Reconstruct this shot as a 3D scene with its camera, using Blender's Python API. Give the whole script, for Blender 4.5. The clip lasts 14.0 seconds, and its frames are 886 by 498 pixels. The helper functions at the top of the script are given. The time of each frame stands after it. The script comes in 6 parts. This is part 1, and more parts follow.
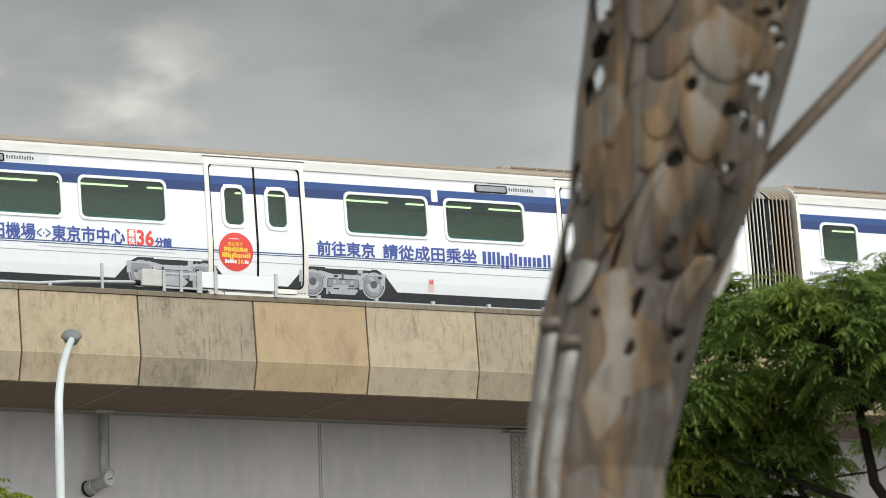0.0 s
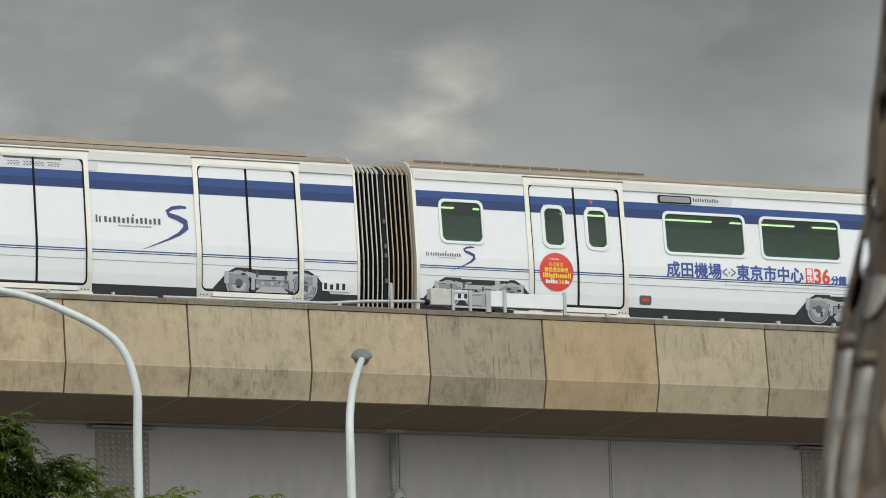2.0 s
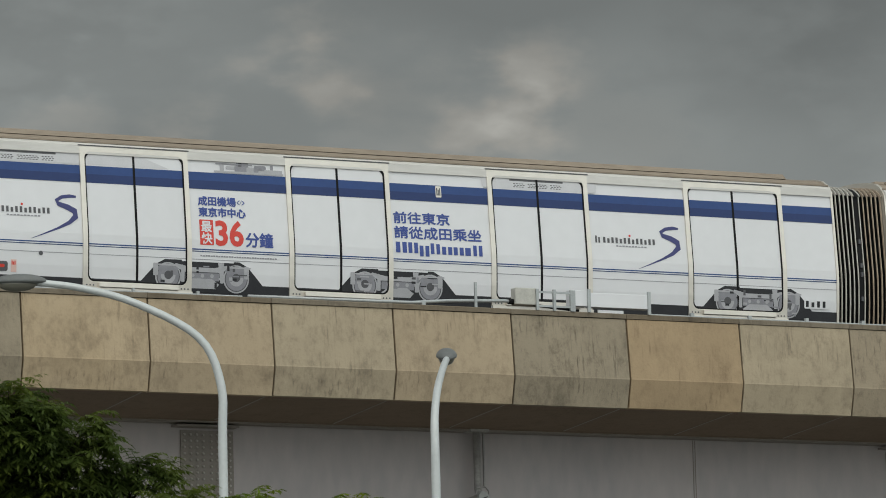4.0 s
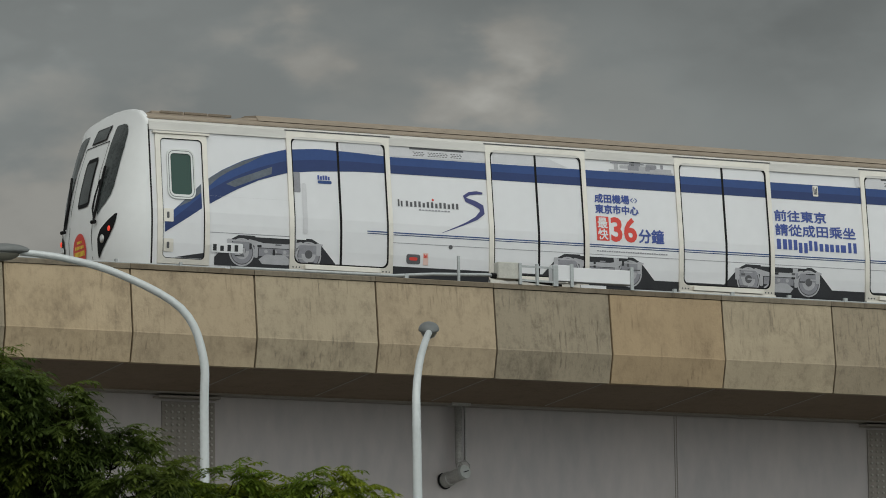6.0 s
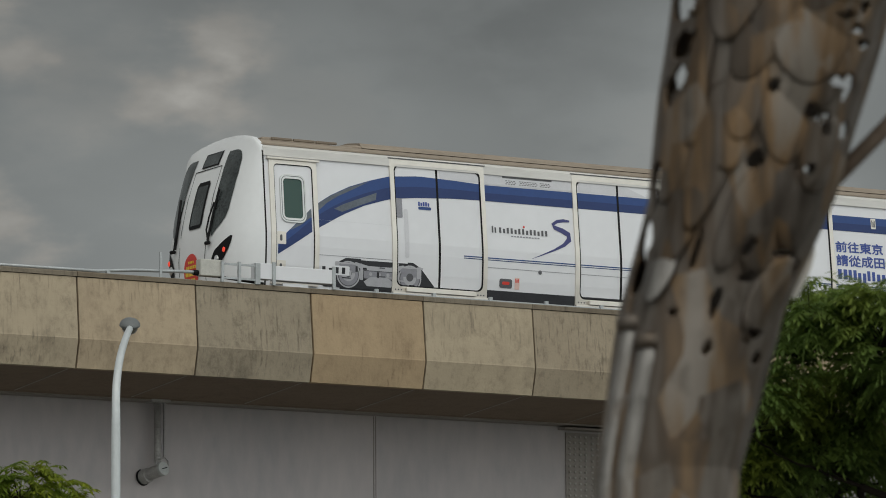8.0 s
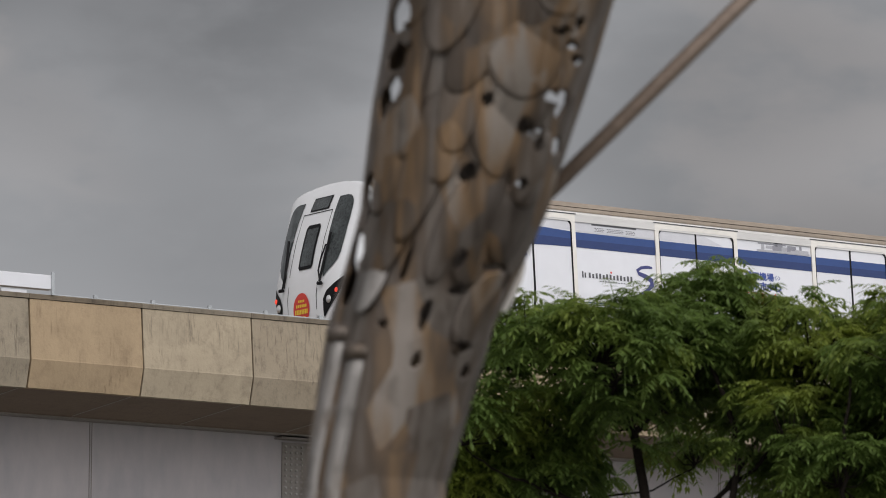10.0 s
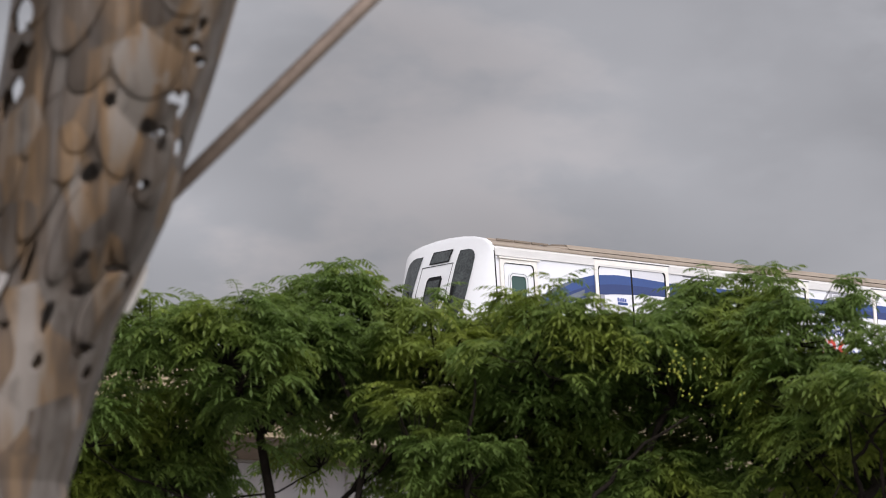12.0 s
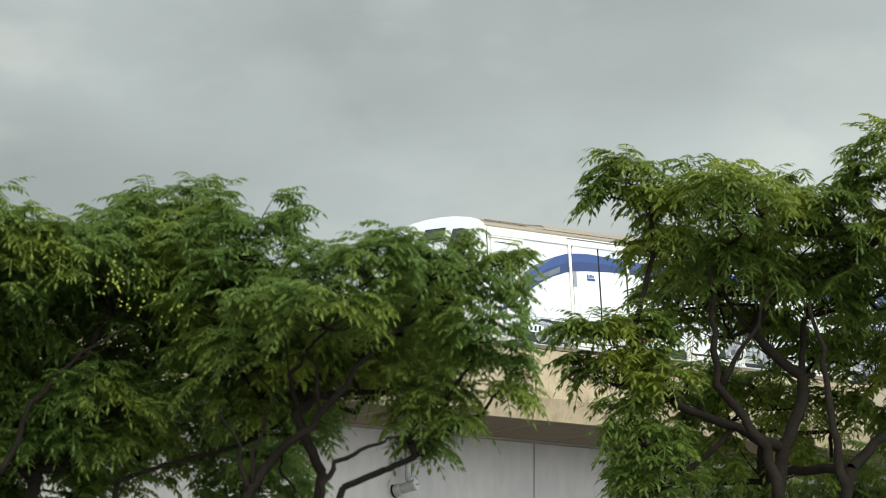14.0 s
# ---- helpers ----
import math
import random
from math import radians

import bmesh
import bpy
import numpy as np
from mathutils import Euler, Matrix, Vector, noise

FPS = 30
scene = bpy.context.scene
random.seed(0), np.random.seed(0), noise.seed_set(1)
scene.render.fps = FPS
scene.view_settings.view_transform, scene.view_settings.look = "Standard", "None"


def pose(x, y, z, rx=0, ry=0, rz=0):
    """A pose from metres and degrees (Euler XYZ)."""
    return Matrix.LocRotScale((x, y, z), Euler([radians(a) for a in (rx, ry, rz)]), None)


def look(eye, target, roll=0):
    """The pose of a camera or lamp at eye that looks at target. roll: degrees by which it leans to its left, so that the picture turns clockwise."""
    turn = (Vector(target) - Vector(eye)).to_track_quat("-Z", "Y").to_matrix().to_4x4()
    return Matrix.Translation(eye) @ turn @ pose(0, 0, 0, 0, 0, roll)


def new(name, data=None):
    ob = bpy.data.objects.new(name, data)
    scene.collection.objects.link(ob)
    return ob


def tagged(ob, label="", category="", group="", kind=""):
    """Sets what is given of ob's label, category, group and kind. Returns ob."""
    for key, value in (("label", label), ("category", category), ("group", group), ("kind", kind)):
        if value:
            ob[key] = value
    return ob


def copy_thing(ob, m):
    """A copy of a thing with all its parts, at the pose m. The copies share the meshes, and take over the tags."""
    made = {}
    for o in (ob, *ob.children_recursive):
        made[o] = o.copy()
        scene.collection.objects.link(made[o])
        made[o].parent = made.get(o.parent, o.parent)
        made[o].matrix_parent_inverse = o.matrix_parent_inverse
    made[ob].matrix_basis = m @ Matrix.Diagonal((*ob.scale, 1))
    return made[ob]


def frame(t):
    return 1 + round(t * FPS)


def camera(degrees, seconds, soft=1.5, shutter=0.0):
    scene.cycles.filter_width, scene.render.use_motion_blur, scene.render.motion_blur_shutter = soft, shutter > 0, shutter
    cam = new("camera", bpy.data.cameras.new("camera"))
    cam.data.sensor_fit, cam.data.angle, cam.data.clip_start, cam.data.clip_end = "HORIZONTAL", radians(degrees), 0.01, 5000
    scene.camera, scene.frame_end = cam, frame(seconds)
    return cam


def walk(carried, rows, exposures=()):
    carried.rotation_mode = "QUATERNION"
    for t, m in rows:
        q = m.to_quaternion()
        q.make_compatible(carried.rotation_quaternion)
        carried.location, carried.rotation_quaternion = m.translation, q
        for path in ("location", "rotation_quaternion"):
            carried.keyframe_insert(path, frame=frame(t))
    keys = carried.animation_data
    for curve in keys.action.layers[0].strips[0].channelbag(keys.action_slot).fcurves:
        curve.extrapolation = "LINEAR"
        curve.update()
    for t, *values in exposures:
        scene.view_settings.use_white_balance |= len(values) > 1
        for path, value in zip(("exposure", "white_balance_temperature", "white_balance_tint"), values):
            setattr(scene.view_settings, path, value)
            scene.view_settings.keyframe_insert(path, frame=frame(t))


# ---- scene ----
PATH = [  # seconds, bearing, pitch, lean in degrees, sway in metres
    (0, 31.119, 8.291, -1.643, 0.025),
    (0.5, 29.527, 8.418, -1.591, 0.000),
    (1, 28.679, 8.462, -1.548, 0.011),
    (1.5, 28.148, 8.429, -1.667, 0.000),
    (2, 27.743, 8.599, -1.637, 0.005),
    (2.5, 27.485, 8.691, -1.496, -0.003),
    (3, 27.031, 8.678, -1.363, -0.014),
    (3.5, 26.837, 8.706, -1.428, -0.020),
    (4, 26.780, 8.618, -1.432, -0.036),
    (4.2, 26.613, 8.538, -1.514, -0.031),
    (6.5, 27.429, 8.308, -0.455, -0.045),
    (7, 28.581, 8.361, -0.415, -0.055),
    (7.5, 29.645, 8.293, -0.520, -0.052),
    (9.8, 33.339, 8.365, 0.272, -0.016),
    (10, 33.752, 8.362, 0.213, -0.014),
    (10.5, 34.794, 8.409, 0.168, -0.007),
    (11, 35.551, 8.523, 0.089, -0.010),
    (11.5, 36.710, 8.427, -0.153, -0.003),
    (12, 38.131, 8.376, -0.324, 0.002),
    (12.5, 40.093, 8.162, -0.097, -0.004),
    (13, 41.483, 7.773, 0.225, -0.004),
    (13.5, 43.372, 7.566, 0.326, 0.013),
    (14, 44.745, 7.332, 0.142, -0.020),
]


EYE = 1.6


def carried(bearing, pitch, lean, sway):
    """The camera's pose: bearing clockwise from +Y, and a sideways sway of the body."""
    b = radians(bearing)
    return pose(sway * math.cos(b), -sway * math.sin(b), EYE, 90 + pitch, 0, -bearing) @ pose(0, 0, 0, 0, 0, lean)


cam = camera(10.3, 14.0, soft=0.95)
cam.data.dof.use_dof = True
cam.data.dof.focus_distance = 80.0
cam.data.dof.aperture_fstop = 8.0
walk(cam, [(t, carried(b, p, r, s)) for t, b, p, r, s in PATH],
     exposures=[(0.0, -0.12, 6500, 10), (1.5, -0.42, 6500, 9), (3.0, -0.75, 6500, 8), (4.2, -1.0, 6500, 8), (6.5, -1.13, 6500, 8), (7.5, -1.17, 6500, 9), (9.8, -0.78, 6450, 17),
                (11.0, -0.42, 6350, 24), (12.5, -0.1, 6350, 18), (13.0, 0.05, 6450, 7), (13.2, 0.1, 6450, 6), (14.0, 0.12, 6350, 5)])


# ---- sky and light ----
world = bpy.data.worlds.new("overcast")
scene.world = world
world.use_nodes = True
wn, wl = world.node_tree.nodes, world.node_tree.links
wn.clear()


def wnode(kind, **values):
    n = wn.new(kind)
    for k, val in values.items():
        n.inputs[k].default_value = val
    return n


sky = wn.new("ShaderNodeTexSky")
sky.sky_type, sky.sun_disc = "NISHITA", False
sky.sun_elevation, sky.sun_rotation = radians(52), radians(215)
coord = wn.new("ShaderNodeTexCoord")
split = wn.new("ShaderNodeSeparateXYZ")
wl.new(coord.outputs["Generated"], split.inputs[0])
# broad brightening of the cloud deck from the dark side (+Y) to the side of the hidden sun (-Y)
side = wn.new("ShaderNodeMapRange")
side.interpolation_type = "SMOOTHSTEP"
side.inputs["From Min"].default_value, side.inputs["From Max"].default_value = 0.55, -0.7
side.inputs["To Min"].default_value, side.inputs["To Max"].default_value = 0.385, 1.8
wl.new(split.outputs["Y"], side.inputs["Value"])
stretch = wn.new("ShaderNodeMapping")
stretch.inputs["Scale"].default_value = (1.0, 1.0, 2.0)
wl.new(coord.outputs["Generated"], stretch.inputs[0])
big = wnode("ShaderNodeTexNoise", Scale=9.0, Detail=2.0, Roughness=0.45)
small = wnode("ShaderNodeTexNoise", Scale=42.0, Detail=5.0, Roughness=0.5)
for n in (big, small):
    wl.new(stretch.outputs[0], n.inputs["Vector"])
puff = wn.new("ShaderNodeMapRange")
puff.inputs["From Min"].default_value, puff.inputs["From Max"].default_value = 0.3, 0.7
puff.inputs["To Min"].default_value, puff.inputs["To Max"].default_value = 0.72, 1.2
wl.new(big.outputs["Fac"], puff.inputs["Value"])


def thin_cloud(bearing, elevation, reach, gain):
    """A thin place in the cloud deck, ragged at its edge."""
    b, e = radians(bearing), radians(elevation)
    spot = wn.new("ShaderNodeVectorMath")
    spot.operation = "DISTANCE"
    spot.inputs[1].default_value = (math.sin(b) * math.cos(e), math.cos(b) * math.cos(e), math.sin(e))
    wl.new(coord.outputs["Generated"], spot.inputs[0])
    rag = wn.new("ShaderNodeMath")
    rag.operation = "MULTIPLY_ADD"
    rag.inputs[1].default_value, rag.inputs[2].default_value = -reach * 2.6, reach * 1.3
    wl.new(small.outputs["Fac"], rag.inputs[0])
    total = wn.new("ShaderNodeMath")
    wl.new(spot.outputs["Value"], total.inputs[0])
    wl.new(rag.outputs[0], total.inputs[1])
    fall = wn.new("ShaderNodeMapRange")
    fall.interpolation_type = "SMOOTHSTEP"
    fall.inputs["From Min"].default_value, fall.inputs["From Max"].default_value = reach, 0.0
    fall.inputs["To Min"].default_value, fall.inputs["To Max"].default_value = 0.0, gain
    wl.new(total.outputs[0], fall.inputs["Value"])
    return fall.outputs[0]


wisp = wn.new("ShaderNodeMath")
wisp.inputs[0].default_value = 1.0
for where in ((27.75, 9.85, 0.011, 0.42), (27.3, 10.05, 0.012, 0.36), (27.75, 10.35, 0.011, 0.34), (28.0, 10.8, 0.011, 0.38), (25.4, 10.4, 0.011, 0.38), (25.8, 10.0, 0.03, 0.22), (29.2, 9.6, 0.04, 0.15), (23.2, 8.7, 0.05, 0.62), (33.0, 9.5, 0.05, 0.15), (38.0, 9.6, 0.06, 0.25), (46.0, 7.8, 0.06, 0.2), (49.6, 8.8, 0.03, 0.14),
              (31.6, 11.2, 0.05, -0.32), (22.3, 11.3, 0.04, -0.3), (45.9, 9.9, 0.05, -0.26), (42.5, 10.3, 0.04, -0.15)):
    more = wn.new("ShaderNodeMath")
    wl.new(wisp.outputs[0], more.inputs[0])
    wl.new(thin_cloud(*where), more.inputs[1])
    wisp = more
m1 = wn.new("ShaderNodeMath")
m2 = wn.new("ShaderNodeMath")
m1.operation = m2.operation = "MULTIPLY"
wl.new(puff.outputs[0], m1.inputs[0])
wl.new(wisp.outputs[0], m1.inputs[1])
wl.new(m1.outputs[0], m2.inputs[0])
wl.new(side.outputs[0], m2.inputs[1])
cloud = wn.new("ShaderNodeBackground")
warmth = wn.new("ShaderNodeMapRange")
warmth.inputs["From Min"].default_value, warmth.inputs["From Max"].default_value = 1.54, 1.95
wl.new(wisp.outputs[0], warmth.inputs["Value"])
tint = wn.new("ShaderNodeMix")
tint.data_type = "RGBA"
tint.inputs["A"].default_value, tint.inputs["B"].default_value = (0.812, 0.86, 0.842, 1), (0.885, 0.865, 0.80, 1)
wl.new(warmth.outputs[0], tint.inputs["Factor"])
wl.new(tint.outputs["Result"], cloud.inputs["Color"])
wl.new(m2.outputs[0], cloud.inputs["Strength"])
clear = wn.new("ShaderNodeBackground")
clear.inputs["Strength"].default_value = 0.05
wl.new(sky.outputs[0], clear.inputs["Color"])
both = wn.new("ShaderNodeMixShader")
both.inputs[0].default_value = 0.94
wl.new(clear.outputs[0], both.inputs[1])
wl.new(cloud.outputs[0], both.inputs[2])
out = wn.new("ShaderNodeOutputWorld")
wl.new(both.outputs[0], out.inputs["Surface"])

sun = new("sun", bpy.data.lights.new("sun", "SUN"))
sun.data.energy, sun.data.angle, sun.data.color = 1.4, radians(45), (1.0, 0.93, 0.83)
sun.matrix_world = look((0, 0, 0), (0.55 * 0.6, 0.62, -0.78))


# ---- materials ----
def material(name, color, rough=0.6, metal=0.0, vary=0.0, scale=3.0, bump=0.0, bscale=30.0, stretch=(1, 1, 1), hue=None, island=0.0, objects=0.0, spec=0.5):
    """A principled surface whose colour wanders at two scales, with fine relief."""
    m = bpy.data.materials.new(name)
    m.use_nodes = True
    nodes, links = m.node_tree.nodes, m.node_tree.links
    b = nodes["Principled BSDF"]
    b.inputs["Roughness"].default_value, b.inputs["Metallic"].default_value = rough, metal
    b.inputs["Specular IOR Level"].default_value = spec
    b.inputs["Base Color"].default_value = (*color, 1)
    if vary or bump:
        tc = nodes.new("ShaderNodeTexCoord")
        mp = nodes.new("ShaderNodeMapping")
        mp.inputs["Scale"].default_value = stretch
        links.new(tc.outputs["Object"], mp.inputs[0])
    last = None
    if vary:
        n1, n2 = nodes.new("ShaderNodeTexNoise"), nodes.new("ShaderNodeTexNoise")
        n1.inputs["Scale"].default_value, n2.inputs["Scale"].default_value = scale, scale * 9
        n1.inputs["Detail"].default_value = n2.inputs["Detail"].default_value = 6
        mix = nodes.new("ShaderNodeMath")
        mix.operation = "ADD"
        for n, k in ((n1, 0), (n2, 1)):
            links.new(mp.outputs[0], n.inputs["Vector"])
            links.new(n.outputs["Fac"], mix.inputs[k])
        rng = nodes.new("ShaderNodeMapRange")
        rng.inputs["From Min"].default_value, rng.inputs["From Max"].default_value = 0.7, 1.3
        links.new(mix.outputs[0], rng.inputs["Value"])
        mc = nodes.new("ShaderNodeMix")
        mc.data_type = "RGBA"
        lo = tuple(c * (1 - vary) for c in color)
        hi = tuple(min(1, c * (1 + vary)) for c in (hue or color))
        mc.inputs["A"].default_value, mc.inputs["B"].default_value = (*lo, 1), (*hi, 1)
        links.new(rng.outputs[0], mc.inputs["Factor"])
        last = mc.outputs["Result"]
    if island or objects:
        if objects:
            rnd = nodes.new("ShaderNodeObjectInfo").outputs["Random"]
        else:
            rnd = nodes.new("ShaderNodeNewGeometry").outputs["Random Per Island"]
        k = island or objects
        r2 = nodes.new("ShaderNodeMapRange")
        r2.inputs["To Min"].default_value, r2.inputs["To Max"].default_value = 1 - k, 1 + k
        links.new(rnd, r2.inputs["Value"])
        hs = nodes.new("ShaderNodeHueSaturation")
        hs.inputs["Color"].default_value = (*color, 1)
        if last:
            links.new(last, hs.inputs["Color"])
        links.new(r2.outputs[0], hs.inputs["Value"])
        last = hs.outputs[0]
    if last:
        links.new(last, b.inputs["Base Color"])
    if bump:
        n3 = nodes.new("ShaderNodeTexNoise")
        n3.inputs["Scale"].default_value, n3.inputs["Detail"].default_value = bscale, 5
        links.new(mp.outputs[0], n3.inputs["Vector"])
        bp = nodes.new("ShaderNodeBump")
        bp.inputs["Strength"].default_value, bp.inputs["Distance"].default_value = bump, 0.02
        links.new(n3.outputs["Fac"], bp.inputs["Height"])
        links.new(bp.outputs[0], b.inputs["Normal"])
    return m


def weathered(name, base, warm, stain, rough=0.85, streak=0.6):
    """Concrete: tone by piece, cloudy patches, dark runs down the face and pores."""
    m = bpy.data.materials.new(name)
    m.use_nodes = True
    nodes, links = m.node_tree.nodes, m.node_tree.links
    b = nodes["Principled BSDF"]
    b.inputs["Roughness"].default_value = rough
    b.inputs["Specular IOR Level"].default_value = 0.25
    geo, info = nodes.new("ShaderNodeNewGeometry"), nodes.new("ShaderNodeObjectInfo")
    shift = nodes.new("ShaderNodeVectorMath")
    shift.operation = "MULTIPLY_ADD"
    comb = nodes.new("ShaderNodeCombineXYZ")
    for k in range(3):
        links.new(info.outputs["Random"], comb.inputs[k])
    shift.inputs[1].default_value = (31, 17, 7)
    links.new(comb.outputs[0], shift.inputs[0])
    links.new(geo.outputs["Position"], shift.inputs[2])

    def noise_at(scale, stretch, detail=6.0, rough_=0.55):
        mp, n = nodes.new("ShaderNodeMapping"), nodes.new("ShaderNodeTexNoise")
        mp.inputs["Scale"].default_value = stretch
        n.inputs["Scale"].default_value, n.inputs["Detail"].default_value, n.inputs["Roughness"].default_value = scale, detail, rough_
        links.new(shift.outputs[0], mp.inputs[0])
        links.new(mp.outputs[0], n.inputs["Vector"])
        return n.outputs["Fac"]

    def ramp(value, a, c, lo=0.0, hi=1.0):
        r = nodes.new("ShaderNodeMapRange")
        r.interpolation_type = "SMOOTHSTEP"
        for k, val in zip(("From Min", "From Max", "To Min", "To Max"), (a, c, lo, hi)):
            r.inputs[k].default_value = val
        links.new(value, r.inputs["Value"])
        return r.outputs[0]

    def mixed(fac, a, c):
        x = nodes.new("ShaderNodeMix")
        x.data_type = "RGBA"
        for sock, val in (("A", a), ("B", c)):
            if isinstance(val, tuple):
                x.inputs[sock].default_value = (*val, 1)
            else:
                links.new(val, x.inputs[sock])
        links.new(fac, x.inputs["Factor"])
        return x.outputs["Result"]

    def times(a, c):
        x = nodes.new("ShaderNodeMath")
        x.operation = "MULTIPLY"
        for k, val in enumerate((a, c)):
            if isinstance(val, float):
                x.inputs[k].default_value = val
            else:
                links.new(val, x.inputs[k])
        return x.outputs[0]

    second = nodes.new("ShaderNodeMath")
    second.operation = "MULTIPLY"
    second.inputs[1].default_value = 13.7
    links.new(info.outputs["Random"], second.inputs[0])
    wrap = nodes.new("ShaderNodeMath")
    wrap.operation = "FRACT"
    links.new(second.outputs[0], wrap.inputs[0])
    tone = mixed(ramp(wrap.outputs[0], 0.1, 0.9), base, warm)
    soiled = ramp(info.outputs["Random"], 0.0, 1.0, 0.35, 1.0)
    cloudy = mixed(ramp(noise_at(1.1, (1, 1, 1)), 0.35, 0.7, 0.0, 0.45), tone, tuple(c * 1.25 for c in base))
    runs = times(ramp(noise_at(2.2, (9, 9, 0.35), 6, 0.65), 0.50, 0.74), ramp(noise_at(0.9, (1, 1, 1.6), 4), 0.42, 0.66))
    dirty = mixed(times(runs, 0.75 * streak), cloudy, stain)
    blot = mixed(times(times(soiled, ramp(noise_at(1.1, (1.5, 1.5, 1.0), 9, 0.7), 0.47, 0.76)), 0.75 * streak), dirty, stain)
    mottle = mixed(times(ramp(noise_at(5.0, (1, 1, 0.8), 10, 0.78), 0.47, 0.70), 0.40 * streak), blot, stain)
    bleach = mixed(ramp(noise_at(6.0, (1, 1, 0.5), 8, 0.7), 0.58, 0.75, 0.0, 0.35), mottle, tuple(min(0.6, c * 1.35) for c in warm))
    fine = mixed(ramp(noise_at(40, (1, 1, 1), 4), 0.62, 0.75, 0.0, 0.35), bleach, tuple(c * 0.5 for c in base))
    links.new(fine, b.inputs["Base Color"])
    bp = nodes.new("ShaderNodeBump")
    bp.inputs["Strength"].default_value, bp.inputs["Distance"].default_value = 0.25, 0.02
    links.new(noise_at(22, (1, 1, 1), 6), bp.inputs["Height"])
    links.new(bp.outputs[0], b.inputs["Normal"])
    return m


concrete = weathered("concrete", (0.417, 0.333, 0.232), (0.448, 0.348, 0.230), (0.103, 0.080, 0.056), streak=0.9)
brown_concrete = weathered("brown_concrete", (0.381, 0.284, 0.179), (0.402, 0.294, 0.179), (0.144, 0.100, 0.063), streak=0.8)
dark_concrete = weathered("stained_concrete", (0.309, 0.261, 0.193), (0.324, 0.267, 0.193), (0.072, 0.060, 0.046), streak=1.15)
pale_concrete = weathered("pale_concrete", (0.395, 0.328, 0.235), (0.385, 0.318, 0.232), (0.10, 0.085, 0.066), streak=1.0)
coping_concrete = weathered("coping_concrete", (0.216, 0.184, 0.140), (0.175, 0.141, 0.101), (0.052, 0.042, 0.034), streak=0.9)
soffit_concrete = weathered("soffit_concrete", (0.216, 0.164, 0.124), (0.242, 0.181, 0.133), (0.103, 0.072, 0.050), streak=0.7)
joint_pale = material("joint_mortar", (0.34, 0.31, 0.27), 0.9)
steel_paint = material("girder_paint", (0.43, 0.40, 0.405), 0.5, vary=0.06, scale=0.6, stretch=(1, 1, 0.35), hue=(0.47, 0.425, 0.42))
bolt_paint = material("plate_paint", (0.28, 0.25, 0.225), 0.65, vary=0.1, scale=3)
bolt_head = material("bolt_paint", (0.46, 0.43, 0.40), 0.5)
frame_grey = material("cap_grey", (0.42, 0.43, 0.42), 0.5, 0.2, vary=0.15, scale=12)
box_grey = material("box_grey", (0.50, 0.49, 0.45), 0.5, vary=0.12, scale=6)
galv = material("galvanised_steel", (0.42, 0.44, 0.45), 0.45, 0.35, vary=0.14, scale=6)
lamp_paint = material("lamp_post_paint", (0.57, 0.60, 0.61), 0.4, 0.1, vary=0.06, scale=2)
lamp_dark = material("lantern_grey", (0.15, 0.158, 0.158), 0.5, vary=0.1, scale=5)
lamp_lens = material("lantern_lens", (0.15, 0.145, 0.12), 0.12, spec=0.7)
white = material("white_wrap", (0.76, 0.765, 0.795), 0.25, vary=0.025, scale=0.5, spec=0.45)
cream = material("door_frame_metal", (0.71, 0.67, 0.61), 0.33, 0.55, vary=0.06, scale=0.8)
roof_paint = material("roof_paint", (0.29, 0.237, 0.185), 0.65, vary=0.15, scale=1.5, stretch=(0.3, 1, 1))
navy = material("navy_wrap", (0.024, 0.046, 0.150), 0.42, spec=0.3, vary=0.06, scale=2)
blue = material("blue_wrap", (0.032, 0.072, 0.225), 0.42, spec=0.3, vary=0.06, scale=2)
black = material("black_rubber", (0.010, 0.010, 0.011), 0.6, spec=0.15)
dark = material("dark_print", (0.036, 0.037, 0.042), 0.4, vary=0.15, scale=4, spec=0.2)
bark = material("bark", (0.020, 0.016, 0.013), 0.95, spec=0.05, vary=0.3, scale=5, bump=0.5)
grass_mat = material("ground_cover", (0.15, 0.148, 0.132), 0.95, vary=0.3, scale=0.3)


drain_mat = material("drain_steel", (0.37, 0.36, 0.345), 0.5, 0.3, vary=0.25, scale=5)
rod_mat = material("rod_steel", (0.20, 0.15, 0.115), 0.5, 0.3, vary=0.2, scale=4)


